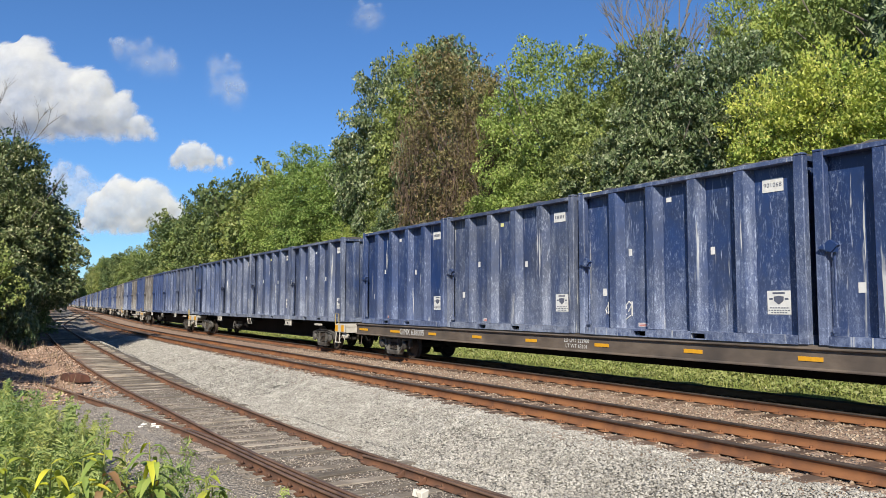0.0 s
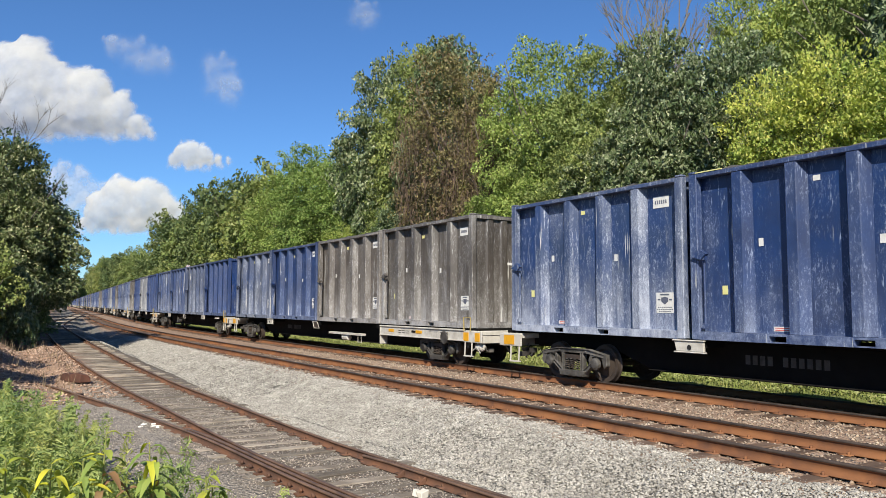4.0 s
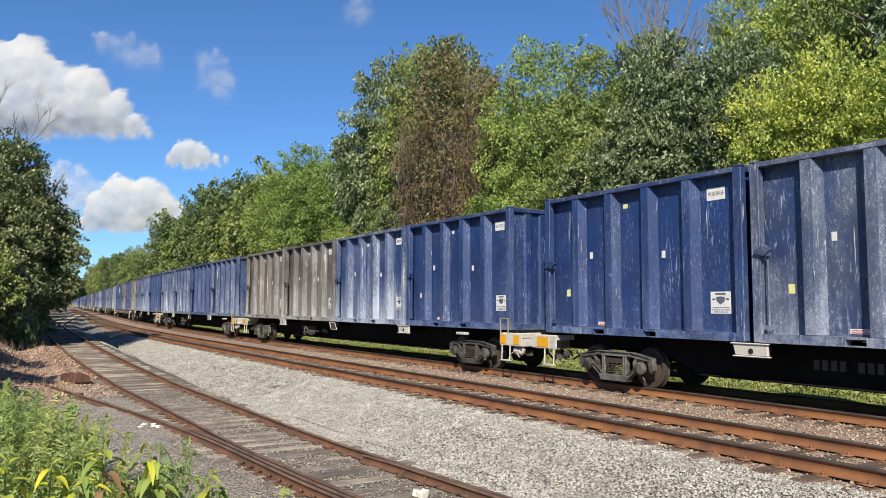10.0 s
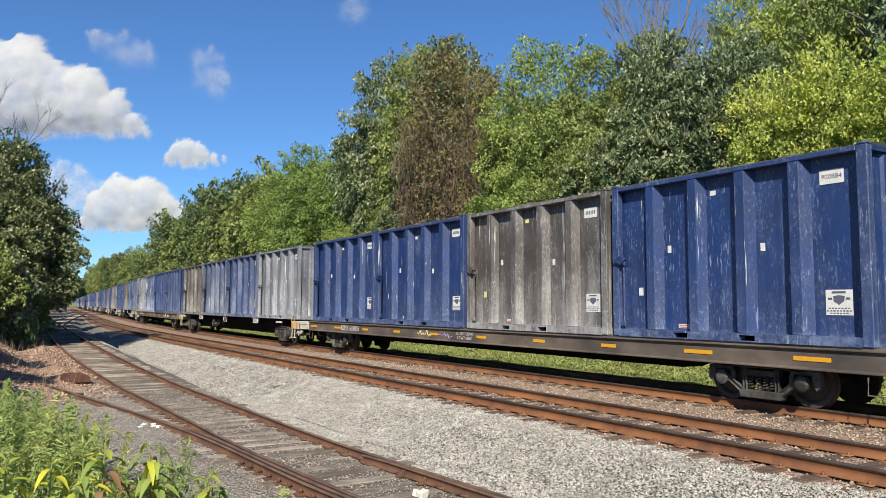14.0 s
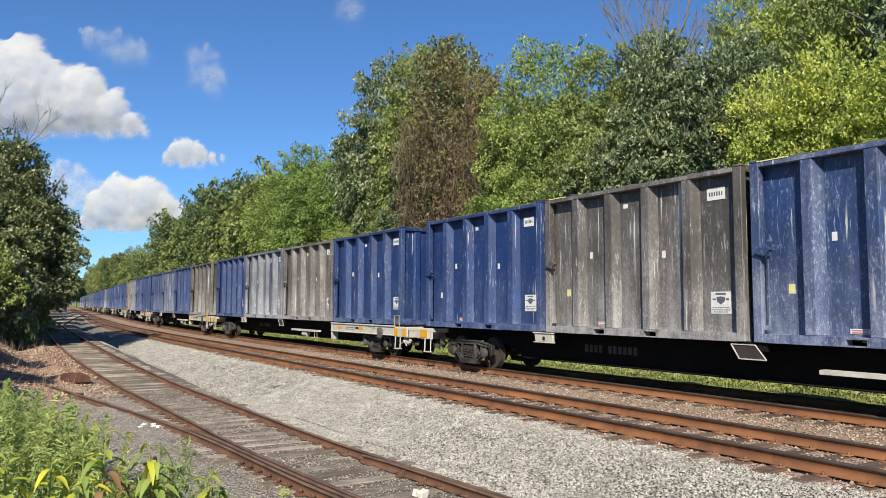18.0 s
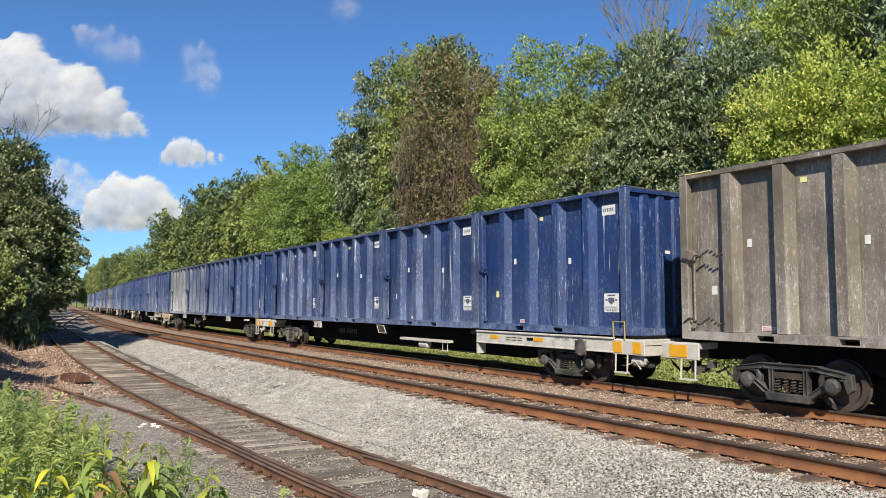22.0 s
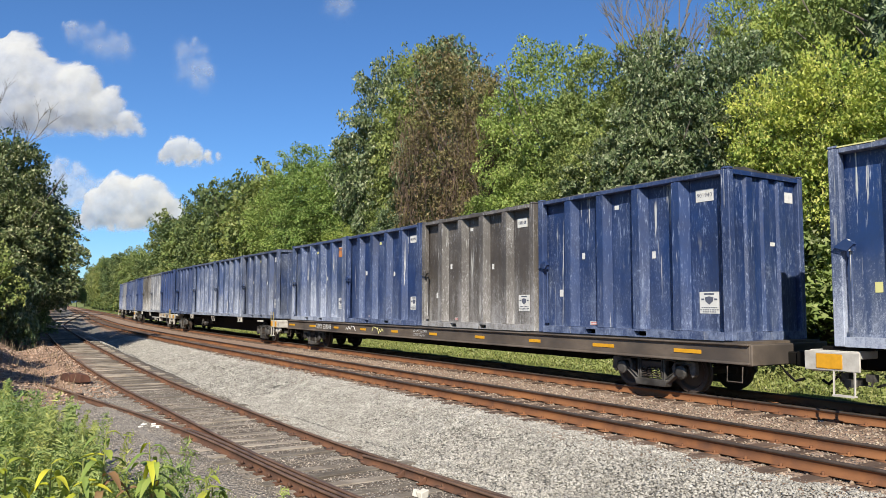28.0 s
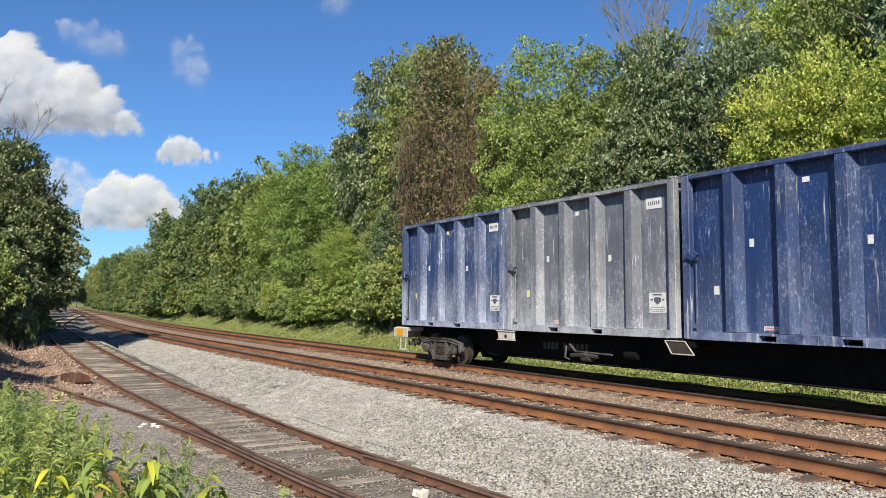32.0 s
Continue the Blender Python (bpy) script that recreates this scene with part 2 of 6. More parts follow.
# ---- mesh helpers ----
class Shape:
    """Collects vertices and faces of one part."""
    def __init__(self):
        self.v, self.f = [], []

    def add(self, verts, faces):
        n = len(self.v)
        self.v += [tuple(p) for p in verts]
        self.f += [tuple(i + n for i in f) for f in faces]
        return self

    def box(self, x0, x1, y0, y1, z0, z1):
        return self.prism([(x0, y0), (x1, y0), (x1, y1), (x0, y1)], z0, z1)

    def prism(self, prof, a, b, axis="z"):
        """Extrude a closed profile along an axis: z takes (x, y), y takes (x, z), x takes (y, z)."""
        put = {"z": lambda p, h: (p[0], p[1], h), "y": lambda p, h: (p[0], h, p[1]), "x": lambda p, h: (h, p[0], p[1])}[axis]
        n = len(prof)
        vs = [put(p, a) for p in prof] + [put(p, b) for p in prof]
        fs = [tuple(range(n))[::-1], tuple(range(n, 2 * n))] + [(i, (i + 1) % n, n + (i + 1) % n, n + i) for i in range(n)]
        return self.add(vs, fs)

    def tube(self, pts, r, sides=6):
        """A round bar through the points; r is a number or one radius a point."""
        pts = [Vector(p) for p in pts]
        rs = r if isinstance(r, (list, tuple)) else [r] * len(pts)
        vs, fs = [], []
        for i, p in enumerate(pts):
            d = (pts[min(i + 1, len(pts) - 1)] - pts[max(i - 1, 0)]).normalized()
            u = d.orthogonal().normalized()
            w = d.cross(u)
            for k in range(sides):
                a = 2 * math.pi * k / sides
                vs.append(p + (u * math.cos(a) + w * math.sin(a)) * rs[i])
        for i in range(len(pts) - 1):
            for k in range(sides):
                fs.append((i * sides + k, i * sides + (k + 1) % sides, (i + 1) * sides + (k + 1) % sides, (i + 1) * sides + k))
        fs += [tuple(range(sides))[::-1], tuple(range((len(pts) - 1) * sides, len(pts) * sides))]
        return self.add(vs, fs)

    def lathe(self, prof, axis="y", sides=24, at=(0, 0, 0)):
        """Turn (radius, along) points about an axis."""
        vs, fs = [], []
        for r, h in prof:
            for k in range(sides):
                a = 2 * math.pi * k / sides
                c, s = r * math.cos(a), r * math.sin(a)
                p = {"y": (c, h, s), "z": (c, s, h), "x": (h, c, s)}[axis]
                vs.append((p[0] + at[0], p[1] + at[1], p[2] + at[2]))
        n = len(prof)
        for i in range(n - 1):
            for k in range(sides):
                fs.append((i * sides + k, i * sides + (k + 1) % sides, (i + 1) * sides + (k + 1) % sides, (i + 1) * sides + k))
        fs += [tuple(range(sides))[::-1], tuple(range((n - 1) * sides, n * sides))]
        return self.add(vs, fs)

    def mesh(self, name, mat, bevel=0.0, smooth=False):
        me = bpy.data.meshes.new(name)
        me.from_pydata(self.v, [], self.f)
        bm = bmesh.new()
        bm.from_mesh(me)
        bmesh.ops.recalc_face_normals(bm, faces=bm.faces)
        if bevel:
            edges = [e for e in bm.edges if e.is_manifold and e.calc_face_angle(0) > 0.6]
            bmesh.ops.bevel(bm, geom=edges, offset=bevel, segments=1, affect="EDGES", profile=0.5)
        bm.to_mesh(me)
        bm.free()
        if smooth:
            me.shade_smooth()
        me.materials.append(mat)
        return me


def place(name, me, parent=None, m=None, label=""):
    """One mesh object, as a part of parent or on its own."""
    ob = new(name, me)
    ob.parent = parent
    if m is not None:
        ob.matrix_basis = m
    return tagged(ob, label)


def part(name, shape, mat, parent, label="", bevel=0.0, smooth=False):
    return place(name, shape.mesh(name, mat, bevel, smooth), parent, None, label)


def raw(name, v, f, mat, smooth=False):
    """A mesh from numpy arrays of vertices and equal-sized faces."""
    me = bpy.data.meshes.new(name)
    v, f = np.asarray(v, np.float32), np.asarray(f, np.int32)
    me.vertices.add(len(v))
    me.vertices.foreach_set("co", v.ravel())
    k = f.shape[1]
    me.loops.add(f.size)
    me.loops.foreach_set("vertex_index", f.ravel())
    me.polygons.add(len(f))
    me.polygons.foreach_set("loop_start", np.arange(0, f.size, k, dtype=np.int32))
    me.update(calc_edges=True)
    me.validate()
    if smooth:
        me.shade_smooth()
    me.materials.append(mat)
    return me


# ---- the line's plan ----
def line(s, lat=0.0):
    """The place and heading at s metres along the far track, lat metres to its far side."""
    if s >= CURVE_X:
        return s, FAR_Y + lat, 0.0
    a = min((CURVE_X - s) / CURVE_R, CURVE_A)
    x, y = CURVE_X - CURVE_R * math.sin(a), FAR_Y + CURVE_R * (1 - math.cos(a))
    over = (CURVE_X - s) - CURVE_A * CURVE_R
    if over > 0:
        x, y = x - over * math.cos(a), y + over * math.sin(a)
    return x + lat * math.sin(a), y + lat * math.cos(a), -a


SIDING = [(60, 10.0, -0.5), (20, 7.0, -0.5), (0, 5.55, -0.5), (-7.6, 4.96, -0.5), (-12, 4.62, -0.5), (-17.8, 4.42, -0.46), (-22.8, 4.08, -0.35), (-33, 3.78, -0.06), (-53, 4.45, 0.03),
          (-75, 5.65, 0.0), (-95, 7.9, 0.0), (-120, 11.2, 0.0), (-150, 15.2, 0.0), (-166, 17.6, 0.0)]
BRANCH = [(-6.6, 4.14, -0.5), (-8.7, 3.89, -0.5), (-9.5, 3.81, -0.5), (-11.4, 3.69, -0.5), (-12.8, 3.61, -0.5), (-14.3, 3.48, -0.5), (-16.8, 3.17, -0.5), (-19.4, 2.76, -0.5), (-21.5, 2.39, -0.5), (-24.1, 1.94, -0.5), (-27.6, 1.24, -0.5), (-30.5, 0.5, -0.5)]


def smooth_way(knots, step):
    """Points at even steps along a smooth curve through the knots."""
    p = [Vector(k) for k in knots]
    out = []
    for i in range(len(p) - 1):
        a, b = p[i], p[i + 1]
        ta = (b - p[max(i - 1, 0)]) * 0.5 * ((b - a).length * 2 / max((b - p[max(i - 1, 0)]).length, 1e-6))
        tb = (p[min(i + 2, len(p) - 1)] - a) * 0.5 * ((b - a).length * 2 / max((p[min(i + 2, len(p) - 1)] - a).length, 1e-6))
        ta, tb = ta.normalized() * (b - a).length, tb.normalized() * (b - a).length
        n = max(1, round((b - a).length / step))
        for j in range(n):
            t = j / n
            h = (2 * t**3 - 3 * t**2 + 1, t**3 - 2 * t**2 + t, -2 * t**3 + 3 * t**2, t**3 - t**2)
            out.append(a * h[0] + ta * h[1] + b * h[2] + tb * h[3])
    return out + [p[-1]]


# ---- ground ----
def profile(d):
    """Ground height at d metres from the viewer's line, across the tracks."""
    return float(np.interp(d, GROUND_D, GROUND_Z))


GROUND_D = [-400, -60, -15, -4, -1, 0.2, 0.9, 2.8, 6.1, 6.6, 7.9, 8.3, 15.5, 15.9, 16.9, 19.2, 19.8, 21.7, 26, 40, 90, 400]
GROUND_Z = [14, 3.0, 0.6, -0.2, -0.35, -0.56, -0.665, -0.655, -0.655, -0.60, -0.27, -0.21, -0.21, -0.27, -0.66, -0.66, -0.56, -0.15, 1.2, 5.5, 14, 30]


def siding_at(x):
    xs = [k[0] for k in SIDING][::-1]
    return float(np.interp(x, xs, [k[1] for k in SIDING][::-1])), float(np.interp(x, xs, [k[2] for k in SIDING][::-1]))


def ground_z(x, y, d):
    z = profile(d)
    if -160 < x < 60:
        sy, sz = siding_at(x)
        top = sz - 0.144 - 0.5 * max(0.0, abs(y - sy) - 1.5)
        z = max(z, top)
    z += 1.05 * math.exp(-((x / 5.0) ** 2) - ((y + 0.6) / 1.9) ** 2)
    if -160 < x < 60 and abs(y - sy) < 1.6:
        d = 10.0
    z += noise.noise((x * 0.8, y * 0.8, 0)) * (0.015 if 7.5 < d < 15.8 else 0.05 if d < 16.5 else 0.15)
    # rubble bank beyond the branch line
    z += 1.5 * math.exp(-(((x + 34) / 8.5) ** 2) - ((y + 0.6) / 2.0) ** 2)
    return z


def ground_sheet():
    m = Mat("ground_soil_gravel_grass", 0.95)
    uv = m.t.nodes.new("ShaderNodeUVMap")
    uv.uv_map = "plan"
    sep = m.n("SeparateXYZ")
    m.link(uv.outputs[0], sep.inputs[0])
    wob = m.n("Math")
    wob.operation = "MULTIPLY_ADD"
    m.link(m.noise(0.6, 5, 0.6, by_object=False), wob.inputs[0])
    wob.inputs[1].default_value = 1.6
    m.link(sep.outputs["Y"], wob.inputs[2])
    def zone(lo, hi):
        r = m.n("MapRange")
        r.inputs["From Min"].default_value, r.inputs["From Max"].default_value = lo + 0.8, hi + 0.8
        m.link(wob.outputs[0], r.inputs["Value"])
        return r.outputs[0]
    fine = m.noise(26.0, 5, 0.7, by_object=False)
    mid = m.noise(3.0, 5, 0.65, by_object=False)
    vor = m.n("TexVoronoi", Scale=17.0)
    m.link(m.coord, vor.inputs["Vector"])
    soil = m.mix(m.ramp(fine, [(0.3, 0.0), (0.7, 1.0)]), (0.17, 0.145, 0.115), (0.30, 0.27, 0.235))
    soil = m.mix(m.ramp(mid, [(0.45, 0.0), (0.65, 1.0)]), soil, (0.20, 0.15, 0.105))
    cind = m.mix(m.ramp(fine, [(0.38, 0.0), (0.62, 1.0)]), (0.11, 0.10, 0.088), (0.31, 0.275, 0.24))
    crib = m.mix(m.ramp(fine, [(0.38, 0.0), (0.62, 1.0)]), (0.050, 0.038, 0.029), (0.17, 0.135, 0.105))
    crib = m.mix(m.ramp(mid, [(0.50, 0.0), (0.68, 0.7)]), crib, cind)
    # cells darken towards their rims: shade in the gaps between stones, painted in
    stone = m.mix(m.ramp(vor.outputs["Distance"], [(0.0, 1.0), (0.6, 0.0)]), (0.10, 0.093, 0.082), (0.34, 0.32, 0.28))
    sep2 = m.n("SeparateColor")
    m.link(vor.outputs["Color"], sep2.inputs[0])
    stone = m.mix(1.0, stone, m.ramp(sep2.outputs[0], [(0.0, 0.6), (1.0, 1.25)]), "MULTIPLY")
    rusty = m.mix(0.75, stone, m.mix(m.ramp(mid, [(0.3, 0.0), (0.7, 1.0)]), (0.25, 0.145, 0.092), (0.33, 0.23, 0.165)))
    grass = m.mix(m.ramp(fine, [(0.3, 0.0), (0.75, 1.0)]), (0.08, 0.105, 0.02), (0.17, 0.2, 0.05))
    grass = m.mix(m.ramp(mid, [(0.5, 0.0), (0.7, 0.7)]), grass, (0.18, 0.16, 0.07))
    col = m.mix(zone(-3.0, -1.5), grass, soil)
    col = m.mix(zone(1.2, 2.0), col, cind)
    geo = m.n("SeparateXYZ")
    m.link(m.coord, geo.inputs[0])
    bank = m.n("MapRange")
    for key, val in (("From Min", -21.0), ("From Max", -26.0)):
        bank.inputs[key].default_value = val
    m.link(geo.outputs["X"], bank.inputs["Value"])
    redsoil = m.mix(m.ramp(fine, [(0.3, 0.0), (0.7, 1.0)]), (0.19, 0.115, 0.075), (0.36, 0.25, 0.18))
    col = m.mix(bank.outputs[0], col, redsoil)
    col = m.mix(zone(3.0, 3.8), col, crib)
    col = m.mix(zone(5.2, 6.0), col, stone)
    col = m.mix(zone(7.8, 8.3), col, rusty)
    col = m.mix(zone(16.0, 16.9), col, grass)
    m.base(col)
    m.bump(vor.outputs["Distance"], 0.9, 0.05)
    ss = np.concatenate([np.linspace(-3500, -400, 40), np.linspace(-380, -70, 90), np.linspace(-68, 12, 200), np.linspace(14, 120, 40), np.linspace(150, 2500, 30)])
    ds = np.concatenate([np.linspace(-1500, -430, 6), np.linspace(-400, -20, 24), np.linspace(-18, -2, 22), np.linspace(-1.7, 22, 96), np.linspace(23, 60, 30), np.linspace(65, 400, 30), np.linspace(430, 1800, 8)])
    v, uvs = [], []
    for s in ss:
        for d in ds:
            x, y, _ = line(s, d - FAR_Y)
            v.append((x, y, ground_z(x, y, d)))
            uvs.append((s, d))
    n = len(ds)
    i = np.arange(len(ss) - 1)[:, None] * n + np.arange(n - 1)[None, :]
    f = np.stack([i, i + n, i + n + 1, i + 1], -1).reshape(-1, 4)
    me = raw("ground", v, f, m.m, True)
    lay = me.uv_layers.new(name="plan")
    idx = np.empty(len(me.loops), np.int32)
    me.loops.foreach_get("vertex_index", idx)
    lay.data.foreach_set("uv", np.asarray(uvs, np.float32)[idx].ravel())
    return tagged(place("ground", me), "gravel, cinders and rough grass beside the railway", "ground", kind="structure")


# ---- tracks ----
RAIL_PROFILE = [(-0.075, -0.18), (0.075, -0.18), (0.075, -0.165), (0.012, -0.145), (0.012, -0.045), (0.037, -0.033), (0.037, -0.006), (0.030, 0.0), (-0.030, 0.0), (-0.037, -0.006), (-0.037, -0.033), (-0.012, -0.045), (-0.012, -0.145), (-0.075, -0.165)]


def rail_mesh(pts, off, lift=0.0, name="rail", size=1.0, mat=None):
    """A rail swept along points, off metres to its left; the head is darker than the rusty web."""
    n = len(RAIL_PROFILE)
    v, f, dark = [], [], []
    for i, p in enumerate(pts):
        a, b = pts[max(i - 1, 0)], pts[min(i + 1, len(pts) - 1)]
        d = Vector((b[0] - a[0], b[1] - a[1], 0)).normalized()
        nrm = Vector((-d.y, d.x, 0))
        for u, w in RAIL_PROFILE:
            q = Vector(p) + nrm * (off + u * size)
            v.append((q.x, q.y, q.z + w * size + lift))
    for i in range(len(pts) - 1):
        for k in range(n):
            f.append((i * n + k, i * n + (k + 1) % n, (i + 1) * n + (k + 1) % n, (i + 1) * n + k))
            dark.append(1 if 4 < k < 10 else 0)
    me = raw(name, v, f, mat or M_RUST)
    me.materials.append(M_RUNNING if size == 1.0 else M_DULLHEAD)
    me.polygons.foreach_set("material_index", np.array(dark, np.int32))
    return me


def tie_mesh(name, mat, length, wide=0.23, high=0.17, seed=0):
    rng = random.Random(seed)
    sh = Shape()
    ys = [-length / 2, -length / 6, length / 6, length / 2]
    prof = []
    for y in ys:
        j = lambda s: rng.uniform(-s, s)
        prof.append([(-wide / 2 + j(0.012), y + j(0.03), -high), (wide / 2 + j(0.012), y + j(0.03), -high), (wide / 2 + j(0.012), y + j(0.03), j(0.008)), (-wide / 2 + j(0.012), y + j(0.03), j(0.008))])
    v = [p for r in prof for p in r]
    f = [(0, 1, 2, 3), (12, 15, 14, 13)]
    for i in range(3):
        f += [(i * 4 + k, (i + 1) * 4 + k, (i + 1) * 4 + (k + 1) % 4, i * 4 + (k + 1) % 4) for k in range(4)]
    return sh.add(v, f).mesh(name, mat, 0.012)


def lay_track(name, label, pts, gauge, tie_dark, tie_every, near, tie_len=2.6, drop=-0.185, seed=1, size=1.0):
    """A track: two rails and its sleepers; the sleepers within the stretch near are parts, the rest are joined."""
    root = tagged(new(name), label, "railway track", kind="structure")
    for off in (-gauge / 2, gauge / 2):
        place("rail", rail_mesh(pts, off, size=size, mat=M_RUST if size == 1.0 else M_RUSTDARK), root, None, "rust-brown steel rail with a darker worn head")
    rng = random.Random(seed)
    meshes = [tie_mesh("sleeper", tie_dark, tie_len, seed=seed * 10 + i) for i in range(4)]
    acc, far_v, far_f, plates_v, plates_f = 0.0, [], [], [], []
    count = 0
    for a, b in zip(pts, pts[1:]):
        a, b = Vector(a), Vector(b)
        L = (b - a).length
        while acc < L:
            p = a.lerp(b, acc / L)
            acc += tie_every + rng.uniform(-0.03, 0.03) * (1.0 if size == 1.0 else 2.2)
            ang = math.atan2(b.y - a.y, b.x - a.x) + rng.uniform(-0.03, 0.03) * (1.0 if size == 1.0 else 2.5)
            z = p.z + drop + rng.uniform(-0.012, 0.006) * (1.0 if size == 1.0 else 2.0)
            if near[0] < p.x < near[1] and count < 300:
                count += 1
                place("sleeper", rng.choice(meshes), root, pose(p.x, p.y + rng.uniform(-0.05, 0.05), z, 0, 0, math.degrees(ang)))
            elif p.x > -330:
                c, s = math.cos(ang), math.sin(ang)
                n = len(far_v)
                for zz in (-0.15, 0.0):
                    for u, w in ((-0.11, -tie_len / 2), (0.11, -tie_len / 2), (0.11, tie_len / 2), (-0.11, tie_len / 2)):
                        far_v.append((p.x + u * c - w * s, p.y + u * s + w * c, z + zz))
                far_f += [tuple(n + i for i in q) for q in ((4, 5, 6, 7), (0, 1, 5, 4), (1, 2, 6, 5), (2, 3, 7, 6), (3, 0, 4, 7))]
            if -45 < p.x < 4:
                c, s = math.cos(ang), math.sin(ang)
                for off in (-gauge / 2, gauge / 2):
                    for u0, u1, w0, w1, z0, z1 in ((-0.09, 0.09, -0.17, 0.17, 0, 0.012), (-0.05, -0.02, 0.08, 0.12, 0.01, 0.05), (0.02, 0.05, -0.12, -0.08, 0.01, 0.05)):
                        n = len(plates_v)
                        for zz in (z0, z1):
                            for u, w in ((u0, w0), (u1, w0), (u1, w1), (u0, w1)):
                                w2 = w + off
                                plates_v.append((p.x + u * c - w2 * s, p.y + u * s + w2 * c, p.z + drop + 0.002 + zz))
                        plates_f += [tuple(n + i for i in q) for q in ((4, 5, 6, 7), (0, 1, 5, 4), (1, 2, 6, 5), (2, 3, 7, 6), (3, 0, 4, 7))]
        acc -= L
    if far_v:
        tagged(place("distant_sleepers", raw("distant_sleepers", far_v, far_f, tie_dark), root), kind="stuff")
    if plates_v:
        tagged(place("tie_plates", raw("tie_plates", plates_v, plates_f, M_RUST if size == 1.0 else M_RUSTDARK), root), kind="stuff")
    return root


def line_points(lat, lo, hi):
    out, s = [], hi
    while s > lo:
        x, y, _ = line(s, lat)
        out.append((x, y, 0.0))
        s -= 4.0 if s > -250 else 25.0
    return out


ground = ground_sheet()
lay_track("track_far", "main line with rusty rails on dark sleepers in ballast", line_points(0, -1500, 800), 1.507, M_TIE, 0.53, (-75, 2), seed=1)
lay_track("track_middle", "second main line with rusty rails and dark sleepers", line_points(MID_LAT, -1500, 800), 1.507, M_TIE, 0.53, (-75, 2), seed=2)
SIDING_WAY = smooth_way(SIDING, 2.0)
lay_track("track_siding", "overgrown siding with worn rails on bleached sleepers", SIDING_WAY, 1.507, M_TIEGREY, 0.56, (-75, 2), drop=-0.118, seed=3, size=0.74)


def branch_line():
    root = tagged(new("branch_rail"), "rusty turnout rail running into the frog", "railway track", kind="structure")
    pts = smooth_way(BRANCH, 0.7)
    place("rail", rail_mesh(pts, 0.0, size=0.74, mat=M_RUSTDARK), root)
    # frog: a wing rail and the point's filler between the two running rails, then the guard rail with its braces
    wing = [p + Vector((0, 0.105 - 0.02 * max(0, k - 9), 0.004)) for k, p in enumerate(pts[2:13])]
    place("wing_rail", rail_mesh(wing, 0.0, size=0.74, mat=M_RUSTDARK), root, None, "worn dark frog rail")
    filler = Shape()
    for a, b in zip(wing, wing[1:]):
        filler.prism([(a.x, a.y - 0.09), (b.x, b.y - 0.09), (b.x, b.y + 0.12), (a.x, a.y + 0.12)], -0.60, -0.535)
    part("frog_filler", filler, M_RUSTDARK, root)
    guard = [Vector((x, siding_at(x)[0] + 0.753 - 0.105 - (0.05 if x in (-5.0, -10.9) else 0.0), -0.498)) for x in (-5.0, -5.6, -7.0, -8.5, -10.2, -10.9)]
    place("guard_rail", rail_mesh(guard, 0.0, size=0.74, mat=M_RUSTDARK), root, None, "check rail beside the running rail")
    for x in (-9.75, -9.2):
        y = siding_at(x)[0] + 0.753 - 0.105
        brace = Shape().prism([(-0.14, -0.125), (-0.03, -0.125), (-0.03, -0.035)], -0.018, 0.018, "y").box(-0.16, -0.02, -0.05, 0.05, -0.13, -0.118)
        part("rail_brace", brace, M_RUSTDARK, root).matrix_basis = pose(x, y, -0.5, 0, 0, 90)
    # bolts and plates along the near side of the frog
    for k in range(13):
        x = -7.4 - k * 0.36
        y = float(np.interp(x, [p.x for p in pts[::-1]], [p.y for p in pts[::-1]]))
        part("frog_bolt", Shape().lathe([(0.03, -0.10), (0.035, -0.07), (0.02, -0.05)], "y", 7, (0, 0, -0.08)).box(-0.07, 0.07, -0.15, -0.03, -0.14, -0.115), M_RUSTDARK, root).matrix_basis = pose(x, y, -0.5)



branch_line()


# ---- the train ----
CAR_PITCH, FIRST_LEAD = 26.594, -28.38
SLACK = [0.1, -0.1, -0.16, 0.11, -0.1, -0.03, 0.08, -0.02, -0.04, 0.19, 0.11, 0.28, 0.1, -0.05, -0.27, -0.28, -0.26, 0.01, -0.11, 0.09, 0.18, 0.11, 0.21, 0.26, -0.03, -0.33, -0.02, -0.02]
CON_L, CON_HW, CON_H, DECK = 6.06, 1.27, 3.50, 1.188


def text_mesh(words, size, mat, depth=0.0):
    cu = bpy.data.curves.new("lettering", "FONT")
    cu.body, cu.size, cu.align_x, cu.align_y = words, size, "CENTER", "CENTER"
    cu.resolution_u = 2
    ob = bpy.data.objects.new("lettering", cu)
    me = bpy.data.meshes.new_from_object(ob)
    bpy.data.objects.remove(ob)
    me.materials.append(mat)
    return me


_cache = {}


def cached(key, make):
    if key not in _cache:
        _cache[key] = make()
    return _cache[key]


RIBS = (-1.85, -0.68, 0.49, 1.66)


def sh_body():
    s = Shape().box(-2.94, 2.94, -1.055, 1.055, 0.16, 3.41)
    return s


def sh_rib(x, side):
    """A pressed hat-section post that runs up under the top rail, with a broad slanted flank."""
    y0, y1 = side * 1.05, side * 1.262
    prof = [(x - 0.125, y0), (x - 0.125, y1), (x + 0.105, y1), (x + 0.225, y0)]
    return Shape().prism(prof, 0.17, 3.405)


def sh_endrib(y, end):
    x0, x1 = end * 2.935, end * 3.0
    return Shape().prism([(x0, y - 0.16), (x1, y - 0.10), (x1, y + 0.10), (x0, y + 0.16)], 0.17, 3.40)


